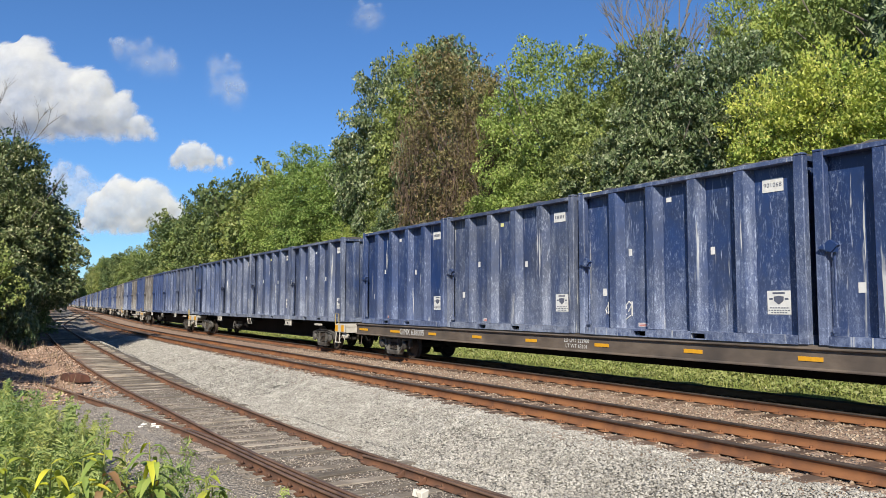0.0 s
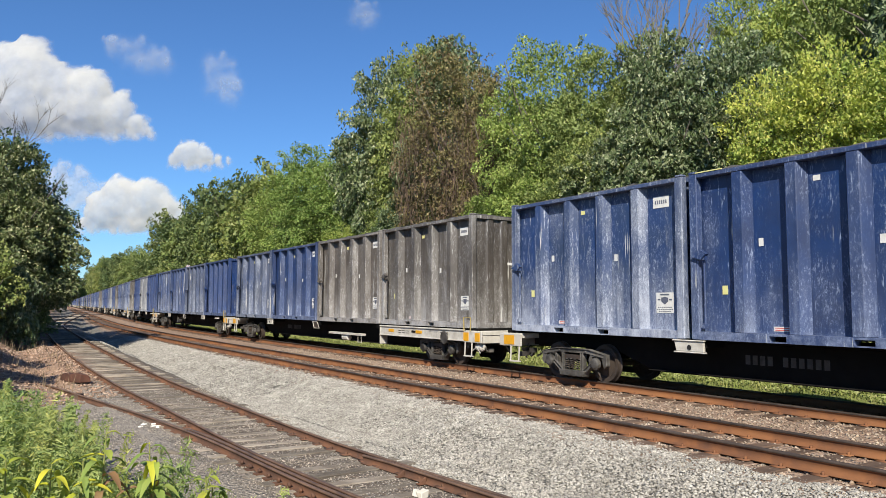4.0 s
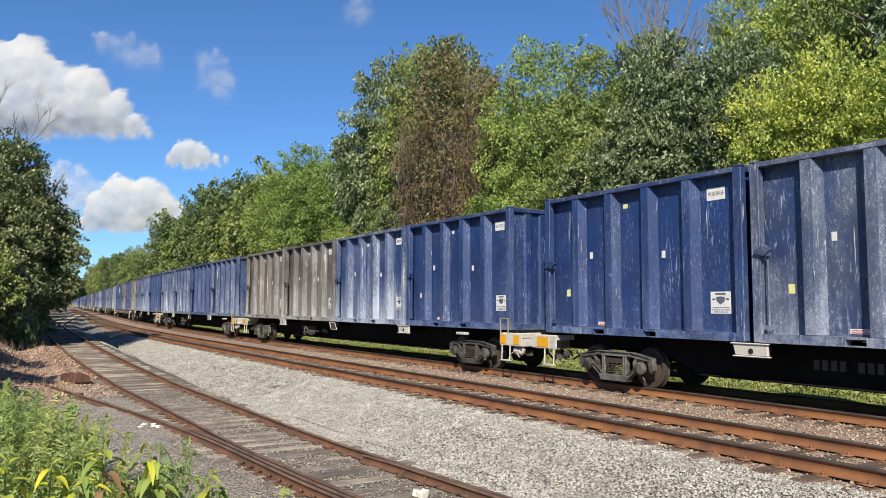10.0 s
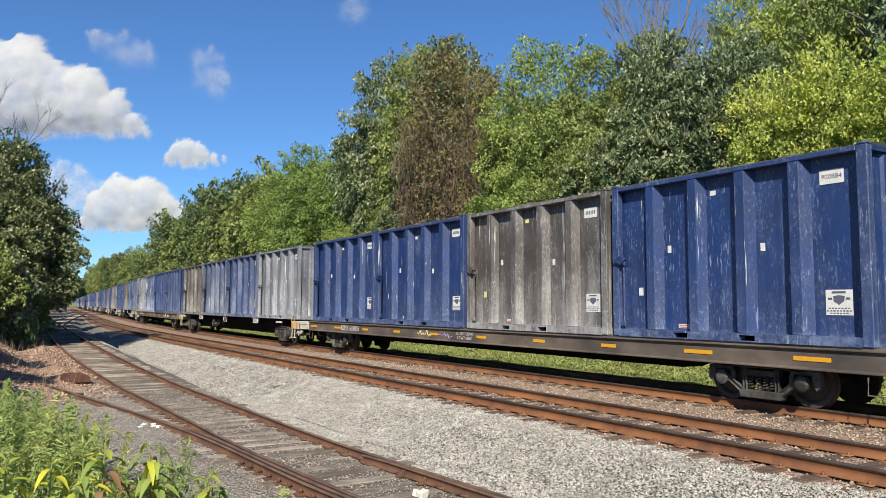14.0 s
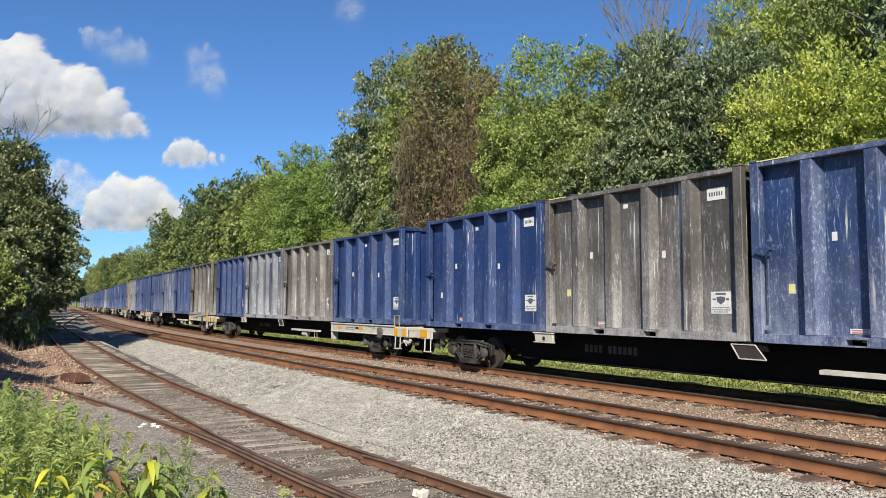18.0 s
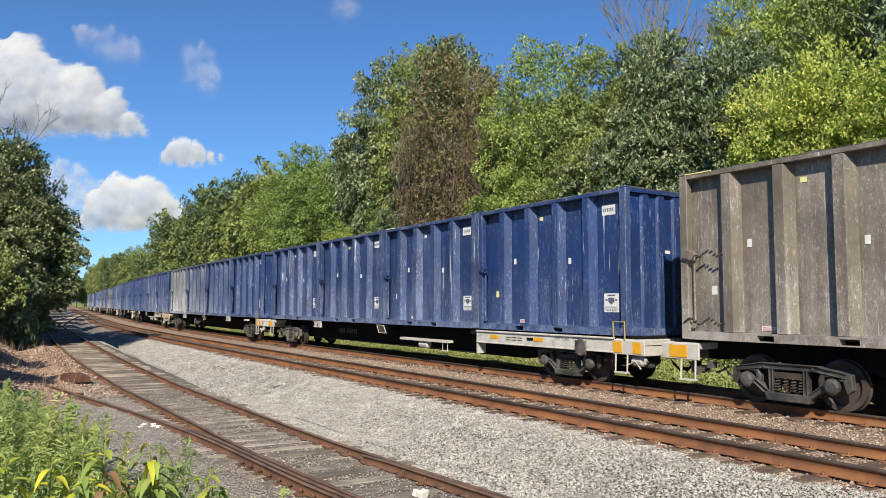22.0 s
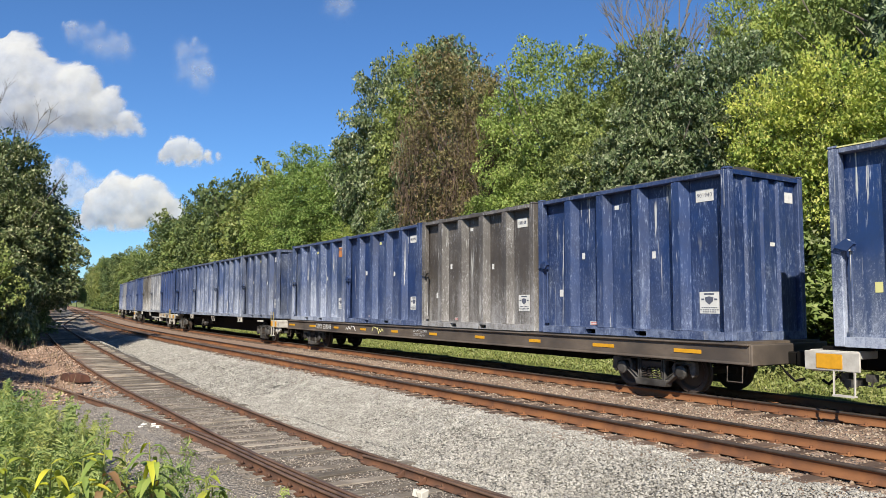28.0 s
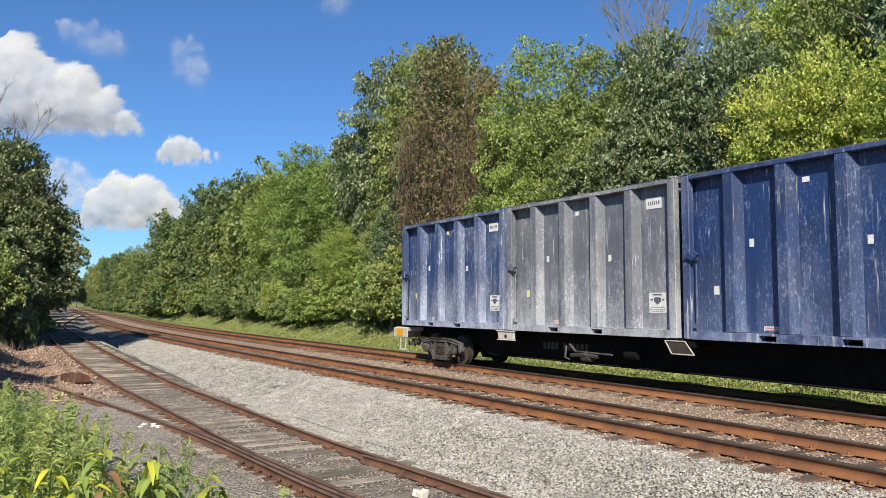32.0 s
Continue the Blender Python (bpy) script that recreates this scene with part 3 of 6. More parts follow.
def sh_post(ex, ey):
    x0, x1 = sorted((ex * 2.83, ex * 3.03))
    y0, y1 = sorted((ey * 1.10, ey * 1.27))
    s = Shape().box(x0, x1, y0, y1, 0.0, 3.50)
    xa, xb = sorted((ex * 2.85, ex * 3.035))
    ya, yb = sorted((ey * 1.11, ey * 1.275))
    return s.box(xa, xb, ya, yb, 3.50, 3.55)


def sh_rail(side, z0, z1, pockets):
    """A long rail; the bottom one is pierced by two fork pockets."""
    y0, y1 = sorted((side * 1.06, side * 1.27))
    s = Shape()
    if not pockets:
        return s.box(-2.83, 2.83, y0, y1, z0, z1)
    cuts = [(-1.22, -0.86), (0.40, 0.76)]
    edges = [-2.83] + [c for p in cuts for c in p] + [2.83]
    for a, b in zip(edges[::2], edges[1::2]):
        s.box(a, b, y0, y1, z0, z1)
    for a, b in cuts:
        s.box(a, b, y0, y1, z0 + 0.13, z1)
        s.box(a, b, y0, y1, z0, z0 + 0.022)
    return s


def sh_endrail(end, z0, z1):
    x0, x1 = sorted((end * 2.90, end * 3.03))
    return Shape().box(x0, x1, -1.10, 1.10, z0, z1)


def sh_lock():
    """The door's swing lock on the trailing corner: a long bar, keeper and lever."""
    s = Shape().tube([(-2.70, -1.225, 0.25), (-2.70, -1.225, 1.75)], 0.028, 6)
    s.box(-2.86, -2.62, -1.30, -1.24, 1.66, 1.78)
    s.prism([(-2.95, 1.74), (-2.72, 1.88), (-2.58, 1.78), (-2.70, 1.66)], -1.34, -1.24, "y")
    return s.box(-2.74, -2.66, -1.29, -1.20, 0.24, 0.34)


def sh_cover(seed):
    """A sagging, crumpled cover drawn over the top, its hem lapping the rails."""
    g = random.Random(60 + seed)
    nx, ys = 30, (-1.262, -1.20, -0.7, 0.0, 0.7, 1.20, 1.262)
    v, f = [], []
    for i in range(nx + 1):
        x = -2.98 + 5.96 * i / nx
        for y in ys:
            hem = abs(y) > 1.15
            z = 3.515 + g.uniform(0.0, 0.028) + (0.03 * g.random() ** 4 if hem else 0.035 - 0.05 * (1 - abs(y)) + g.uniform(0, 0.05))
            v.append((x, y, 3.503 if abs(y) > 1.25 else z))
    n = len(ys)
    f = [(i * n + k, (i + 1) * n + k, (i + 1) * n + k + 1, i * n + k + 1) for i in range(nx) for k in range(n - 1)]
    m = len(v)
    v += [(x, y, 3.42 if abs(y) < 1.1 else z - 0.004) for x, y, z in v]
    f += [tuple(q + m for q in reversed(t)) for t in f]
    rim = [k for k in range(n)] + [i * n + n - 1 for i in range(1, nx + 1)] + [nx * n + k for k in range(n - 2, -1, -1)] + [i * n for i in range(nx - 1, 0, -1)]
    f += [(a, b, b + m, a + m) for a, b in zip(rim, rim[1:] + rim[:1])]
    return Shape().add(v, f)


def sh_quad(x0, x1, z0, z1, y=-1.061):
    return Shape().box(x0, x1, y - 0.004, y + 0.002, z0, z1)


def sh_shield():
    """A badge with a banner and three lines of small print."""
    s = Shape()
    y0, y1 = -1.071, -1.066
    s.prism([(-0.10, 0.10), (0.0, 0.12), (0.10, 0.10), (0.09, 0.0), (0.0, -0.08), (-0.09, 0.0)], y0, y1, "y")
    s.box(-0.19, -0.12, y0, y1, 0.03, 0.07).box(0.12, 0.19, y0, y1, 0.03, 0.07).box(-0.12, 0.12, y0, y1, 0.16, 0.20)
    for z, n in ((-0.15, 7), (-0.205, 8), (-0.255, 6)):
        for k in range(n):
            x = (k - (n - 1) / 2) * 0.056
            s.box(x - 0.017, x + 0.017, y0, y1, z - 0.011, z + 0.011)
    for p in range(len(s.v)):
        x, y, z = s.v[p]
        s.v[p] = (x * 1.05 + 2.335, y, z * 0.86 + 0.80)
    return s


def sh_bars(cx, cz, w, rows, y=-1.071):
    s = Shape()
    for i in range(rows):
        z = cz + (i - (rows - 1) / 2) * 0.11
        for k in range(6):
            x = cx + (k - 2.5) * w / 6
            s.box(x - w * 0.042, x + w * 0.042, y, y + 0.005, z - 0.042, z + 0.042)
    return s


LOOK = {"blue": "deep blue steel waste container with scuffed paint", "bluegrey": "faded blue-grey steel waste container with pale streaks",
        "bluewhite": "blue steel waste container splashed white with dust", "grey": "greyed steel waste container with blue remnants",
        "silver": "chalky pale grey steel waste container", "brown": "brown-grey steel waste container with dusty base",
        "chalk": "dark brown steel waste container washed white with dust", "dark": "dark brown steel waste container with white drips", "patch": "patched brown and grey steel waste container"}


def container(kind, number, rng, extra=""):
    """One ribbed rail-waste box, its base centre at the origin, door lock at the trailing end."""
    pick = rng.randrange(len(PAINT[kind]))
    mat, worn, rubbed = PAINT[kind][pick], WORN[kind][pick], RUBBED[kind][pick]
    root = tagged(new("waste_container"), LOOK[kind], "container", "containers on the train")
    def p(name, key, make, m=mat, label="", bevel=0.0):
        ob = place(name, cached((key, m.name), lambda: make().mesh(name, m, bevel)), root, None, label)
        return tagged(ob, kind="stuff") if name.endswith(("print", "bars")) else ob
    p("body", "body", sh_body)
    p("cover", f"cover{rng.randrange(3)}", lambda: sh_cover(rng.randrange(3)), M_COVER, "dark crumpled load cover")
    for side in (-1, 1):
        for i, x in enumerate(RIBS):
            p("side_rib", f"rib{i}{side}", lambda: sh_rib(x, side), worn, bevel=0.012)
        p("top_rail", f"top{side}", lambda: sh_rail(side, 3.405, 3.50, False), rubbed, bevel=0.012)
        p("bottom_rail", f"bot{side}", lambda: sh_rail(side, 0.0, 0.17, True), worn)
    for ex in (-1, 1):
        for ey in (-1, 1):
            p("corner_post", f"post{ex}{ey}", lambda: sh_post(ex, ey), rubbed, bevel=0.014)
        p("top_end_rail", f"te{ex}", lambda: sh_endrail(ex, 3.405, 3.50))
        p("bottom_end_rail", f"be{ex}", lambda: sh_endrail(ex, 0.0, 0.17))
        if ex < 0:
            for y in (-0.55, 0.55):
                p("end_door", f"ed{y}", lambda: Shape().box(-2.985, -2.93, y - 0.52, y + 0.52, 0.18, 3.33), bevel=0.01)
            continue
        for y in (-0.55, 0.0, 0.55):
            p("end_rib", f"er{ex}{y}", lambda: sh_endrib(y, ex), bevel=0.01)
    p("door_lock", "lock", sh_lock, mat, "door locking bar with a lever")
    # stickers
    p("notice", "notice", lambda: sh_quad(2.09, 2.58, 0.545, 1.00), M_LABEL, "white notice with a dark shield")
    p("shield_print", "shield", sh_shield, M_INK)
    p("number_sticker", "nump", lambda: sh_quad(2.05, 2.50, 2.92, 3.18), M_LABEL, "white number sticker")
    if number:
        words = number.split()
        for i, w in enumerate(words):
            size = 0.13 if len(words) == 1 else 0.13
            ob = place("numerals", cached(("num", w, size), lambda: text_mesh(w, size, M_INK)), root)
            ob.matrix_basis = pose(2.275, -1.068, 3.05 + (0.065 if len(words) > 1 and i == 0 else -0.065 if len(words) > 1 else 0), 90, 0, 0)
    else:
        p("number_bars", "bars", lambda: sh_bars(2.275, 3.05, 0.36, 1), M_INK)
    p("end_plate", "endp", lambda: Shape().box(2.938, 2.946, 0.70, 1.02, 2.95, 3.18), M_LABEL)
    p("end_sticker", "ends", lambda: Shape().box(2.938, 2.944, 0.12, 0.34, 1.98, 2.06), M_LABEL)
    p("small_sticker", "sa", lambda: sh_quad(0.80, 0.90, 1.78, 1.94), M_LABEL)
    p("small_sticker", "sb", lambda: sh_quad(-1.52, -1.42, 1.88, 2.04), M_LABEL)
    p("door_sticker", "sc", lambda: sh_quad(-2.39, -2.26, 0.94, 1.12), M_LEMON if rng.random() < 0.4 else M_LABEL)
    p("caution_sticker", "sd", lambda: sh_quad(-1.25, -0.90, 0.22, 0.31), M_LABEL)
    p("caution_print", "se", lambda: sh_quad(-1.22, -0.93, 0.235, 0.252, -1.066).box(-1.22, -0.93, -1.070, -1.065, 0.275, 0.29), M_RED)
    p("top_sticker", "sf", lambda: sh_quad(-0.36, -0.22, 3.02, 3.12), M_LEMON if rng.random() < 0.5 else M_LABEL)
    if rng.random() < 0.2:
        p("edge_tape", "tape", lambda: Shape().box(-2.85, -2.2, -1.278, -1.24, 3.505, 3.528), M_LEMON, "strip of yellow tape")
    if extra == "graffiti":
        s = Shape()
        g = random.Random(4)
        x = -2.25
        while x < -1.35:
            pts = [(x + g.uniform(-0.06, 0.06), -1.065, 0.62 + g.uniform(-0.16, 0.2)) for _ in range(4)]
            s.tube(pts, 0.014, 4)
            x += 0.075
        s.tube([(-2.1, -1.065, 0.42), (-1.7, -1.065, 0.34), (-1.5, -1.065, 0.47)], 0.014, 4)
        part("graffiti", s, M_LABEL, root, "white spray-painted scribble")
    if extra == "chain":
        s = Shape()
        for z in (0.38, 1.78):
            for k in range(12):
                xx = -2.95 + k * 0.085
                zz = z + 0.06 * math.sin(k * 1.1)
                s.tube([(xx, -1.28, zz - 0.02), (xx + 0.08, -1.29, zz + 0.02)], 0.022, 5)
        part("chain", s, M_STEEL, root, "chain holding the door shut")
        if kind == "grey":
            part("rust_strip", Shape().box(2.64, 2.80, -1.075, -1.050, 1.35, 2.85), grime("rust_run", (0.33, 0.12, 0.035), (0.22, 0.08, 0.03), (0.16, 0.10, 0.07), 5), root, "run of orange rust")
            part("rust_patch", Shape().box(-0.62, -0.36, -1.070, -1.050, 2.85, 3.1), grime("rust_blotch", (0.3, 0.12, 0.05), (0.16, 0.11, 0.09), (0.2, 0.12, 0.08), 5), root, "blotch of rust")
    if extra == "repair":
        part("door_patch", Shape().box(0.72, 1.42, -1.095, -1.050, 0.5, 2.9), PAINT["bluegrey"][0], root, "welded-in repair panel", 0.01)
        part("door_patch", Shape().box(0.62, 0.80, -1.105, -1.050, 0.35, 2.5), PAINT["patch"][0], root, "rust-stained repair strip", 0.01)
    if extra == "orange":
        part("orange_patch", Shape().box(2.05, 2.55, -1.068, -1.050, 2.75, 3.15), grime("orange_primer", (0.4, 0.14, 0.04), (0.3, 0.1, 0.03), (0.45, 0.2, 0.08)), root, "patch of orange primer")
    if extra == "rust":
        part("rust_strip", Shape().box(1.0, 1.38, -1.068, -1.050, 0.9, 3.2), grime("rust_strip", (0.3, 0.13, 0.06), (0.2, 0.09, 0.05), (0.35, 0.2, 0.12)), root, "strip of bare rust")
    if extra == "plastic":
        s = Shape()
        g = random.Random(7)
        for _ in range(14):
            a = Vector((-2.7 + g.uniform(-0.2, 0.25), -1.2 + g.uniform(-0.1, 0.1), 3.5 + g.uniform(0, 0.08)))
            s.tube([a, a + Vector((g.uniform(-0.1, 0.1), g.uniform(-0.05, 0.05), g.uniform(0.02, 0.1)))], [0.05, 0.02], 5)
        part("plastic_scrap", s, plain("lilac_plastic", (0.6, 0.5, 0.65), 0.4), root, "crumpled pale plastic on the edge")
    return root


# -- bogies and flatcars
def wheelset_shapes():
    prof = [(0.05, -0.80), (0.10, -0.79), (0.12, -0.765), (0.32, -0.735), (0.37, -0.79), (0.457, -0.79), (0.460, -0.69), (0.485, -0.675), (0.485, -0.655), (0.37, -0.655), (0.32, -0.70), (0.11, -0.68), (0.085, -0.65)]
    s = Shape().lathe(prof, "y", 28)
    s.lathe([(r, -h) for r, h in reversed(prof)], "y", 28)
    s.lathe([(0.085, -0.66), (0.085, 0.66)], "y", 10)
    return s


def sideframe(sign):
    """A cast truss side frame: arched top chord, sloping struts, spring pocket and journal jaws, with raised flanges round its windows."""
    s = Shape()
    def bar(a, b, h0, h1, out=1.09, depth=0.16):
        """A strut of the truss with a proud flange along each edge."""
        (x0, z0), (x1, z1) = a, b
        L = math.hypot(x1 - x0, z1 - z0)
        ux, uz = (x1 - x0) / L, (z1 - z0) / L
        nx, nz = -uz, ux
        def quad(t0, t1):
            return [(x0 + nx * t0 * h0, z0 + nz * t0 * h0), (x1 + nx * t0 * h1, z1 + nz * t0 * h1), (x1 + nx * t1 * h1, z1 + nz * t1 * h1), (x0 + nx * t1 * h0, z0 + nz * t1 * h0)]
        s.prism(quad(-0.5, 0.5), *sorted((sign * (out - depth), sign * (out - 0.035))), "y")
        for t0, t1 in ((-0.5, -0.26), (0.26, 0.5)):
            s.prism(quad(t0, t1), *sorted((sign * (out - 0.045), sign * out)), "y")
    bar((-0.62, 0.745), (0.62, 0.745), 0.12, 0.12)
    for e in (-1, 1):
        bar((e * 0.56, 0.745), (e * 1.12, 0.655), 0.12, 0.10)
        bar((e * 0.37, 0.19), (e * 0.90, 0.58), 0.11, 0.10)
        bar((e * 0.35, 0.18), (e * 0.35, 0.72), 0.09, 0.09, 1.10)
        s.prism([(e * 1.20, 0.70), (e * 1.22, 0.42), (e * 1.12, 0.34), (e * 1.07, 0.46), (e * 1.04, 0.62), (e * 0.70, 0.62), (e * 0.67, 0.46), (e * 0.60, 0.40), (e * 0.58, 0.56), (e * 0.66, 0.70)], *sorted((sign * 0.94, sign * 1.07)), "y")
        s.lathe([(0.035, sign * 1.085), (0.035, sign * 1.105)], "y", 8, (e * 0.50, 0, 0.735))
    s.prism([(-0.48, 0.25), (0.48, 0.25), (0.42, 0.10), (-0.42, 0.10)], *sorted((sign * 0.90, sign * 1.13)), "y")
    return s


def springs(sign):
    s = Shape()
    for k in range(4):
        pts = []
        for i in range(25):
            a = i / 24 * 5 * 2 * math.pi
            pts.append((-0.24 + k * 0.16 + 0.06 * math.cos(a), sign * 1.02 + 0.06 * math.sin(a), 0.27 + i / 24 * 0.27))
        s.tube(pts, 0.016, 4)
    s.box(-0.34, 0.34, *sorted((sign * 0.92, sign * 1.06)), 0.53, 0.64)
    return s


def bearing(sign, x):
    return Shape().lathe([(0.15, sign * 1.06), (0.15, sign * 1.13), (0.10, sign * 1.16), (0.04, sign * 1.165)], "y", 12, (x, 0, 0.457))


WHEELSETS = []


def bogie(car, x):
    b = place("bogie", cached("bolster", lambda: Shape().box(-0.20, 0.20, -0.92, 0.92, 0.50, 0.72).box(-0.5, 0.5, -0.16, 0.16, 0.60, 0.80).mesh("bogie", M_BLACK, 0.01)), car, pose(x, 0, 0), "three-piece freight bogie")
    for sg in (-1, 1):
        place("side_frame", cached(("sf", sg), lambda: sideframe(sg).mesh("side_frame", M_STEEL, 0.012)), b)
        place("spring_nest", cached(("sp", sg), lambda: springs(sg).mesh("spring_nest", M_WHEEL)), b)
        for x2 in (-0.865, 0.865):
            place("bearing_cap", cached(("bc", sg, x2), lambda: bearing(sg, x2).mesh("bearing_cap", M_STEEL)), b)
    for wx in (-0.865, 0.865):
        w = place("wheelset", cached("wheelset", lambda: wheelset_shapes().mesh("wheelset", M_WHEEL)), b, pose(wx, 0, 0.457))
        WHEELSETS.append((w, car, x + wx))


def end_gear(car, sg, style):
    """Coupler, hoses, end platform and reflectors at one end."""
    e = sg * 12.75
    place("coupler", cached(("cp", sg), lambda: Shape().box(*sorted((sg * 12.2, sg * 13.1)), -0.12, 0.12, 0.72, 0.98).prism([(sg * 13.05, -0.16), (sg * 13.25, -0.20), (sg * 13.30, 0.05), (sg * 13.18, 0.18), (sg * 13.05, 0.16)], 0.70, 1.0).mesh("coupler", M_BLACK, 0.02)), car, None, "knuckle coupler")
    place("air_hose", cached(("ah", sg), lambda: Shape().tube([(sg * 12.7, -0.30, 0.80), (sg * 12.95, -0.32, 0.55), (sg * 13.1, -0.3, 0.42), (sg * 13.26, -0.22, 0.48)], 0.028, 6).mesh("air_hose", M_BLACK)), car, None, "rubber brake hose")
    if style == "B":
        place("end_sill", cached(("es", sg), lambda: Shape().box(*sorted((sg * 12.55, sg * 12.85)), -1.28, 1.28, 0.72, 1.14).mesh("end_sill", M_BROWN, 0.02)), car)
        place("grab_iron", cached(("gi", sg), lambda: Shape().tube([(sg * 12.3, -1.31, 0.7), (sg * 12.3, -1.33, 0.4), (sg * 12.65, -1.33, 0.4), (sg * 12.65, -1.31, 0.7)], 0.016, 5).mesh("grab_iron", M_BROWN)), car)
        return
    place("end_platform", cached(("ep", sg), lambda: Shape().box(*sorted((sg * 12.0, sg * 12.88)), -1.25, 1.25, 0.98, 1.12).box(*sorted((sg * 12.62, sg * 12.86)), -1.25, 1.25, 0.74, 0.98).mesh("end_platform", M_WHITE, 0.015)), car, None, "dirty white end platform")
    place("side_plate", cached(("spl", sg), lambda: Shape().box(*sorted((sg * 11.95, sg * 12.95)), -1.30, -1.255, 0.76, 1.10).mesh("side_plate", M_WHITE, 0.012)), car, None, "white corner plate")
    for x0, x1 in ((11.98, 12.26), (12.60, 12.86)) if sg > 0 else ((12.25, 12.72),):
        place("reflector", cached(("rf", sg, x0), lambda: Shape().box(*sorted((sg * x0, sg * x1)), -1.312, -1.30, 0.80, 1.06).mesh("reflector", M_YELLOW, 0.01)), car, None, "amber reflector plate")
    place("step", cached(("st", sg), lambda: Shape().tube([(sg * 12.05, -1.28, 0.78), (sg * 12.05, -1.30, 0.35), (sg * 12.42, -1.30, 0.35), (sg * 12.42, -1.28, 0.78)], 0.022, 5).box(*sorted((sg * 12.05, sg * 12.42)), -1.36, -1.22, 0.33, 0.36).mesh("step", M_WHITE)), car, None, "white stirrup step")
    def rods():
        g = random.Random(40 + sg)
        s = Shape()
        for _ in range(7):
            x = sg * g.uniform(11.7, 12.8)
            p = Vector((x, g.uniform(-1.15, -0.5), g.uniform(0.62, 0.8)))
            q = p + Vector((g.uniform(-0.5, 0.5), g.uniform(-0.1, 0.1), g.uniform(-0.3, -0.05)))
            s.tube([p, p.lerp(q, 0.5) + Vector((0, 0, g.uniform(-0.12, 0.05))), q], g.uniform(0.014, 0.03), 5)
        for _ in range(4):
            x, y, z = sg * g.uniform(11.8, 12.7), g.uniform(-1.1, -0.6), g.uniform(0.5, 0.72)
            s.box(x - 0.07, x + 0.07, y - 0.08, y + 0.08, z - 0.06, z + 0.07)
        return s
    place("brake_rods", cached(("rods", sg), lambda: rods().mesh("brake_rods", M_STEEL)), car, None, "grey rods, levers and hoses under the end")
    if sg > 0:
        place("handrail", cached("hr", lambda: Shape().tube([(12.0, -1.30, 1.10), (12.0, -1.31, 1.52), (12.36, -1.31, 1.52), (12.36, -1.30, 1.10)], 0.02, 5).mesh("handrail", M_YRAIL)), car, None, "yellow handrail")
        place("brake_valve", cached("bv", lambda: Shape().lathe([(0.10, 0), (0.12, 0.05), (0.12, 0.3), (0.06, 0.36)], "x", 10, (12.45, -1.1, 0.62)).tube([(12.3, -1.2, 0.5), (12.6, -1.22, 0.62), (12.75, -1.2, 0.45)], 0.02, 5).mesh("brake_valve", M_WHITE)), car)


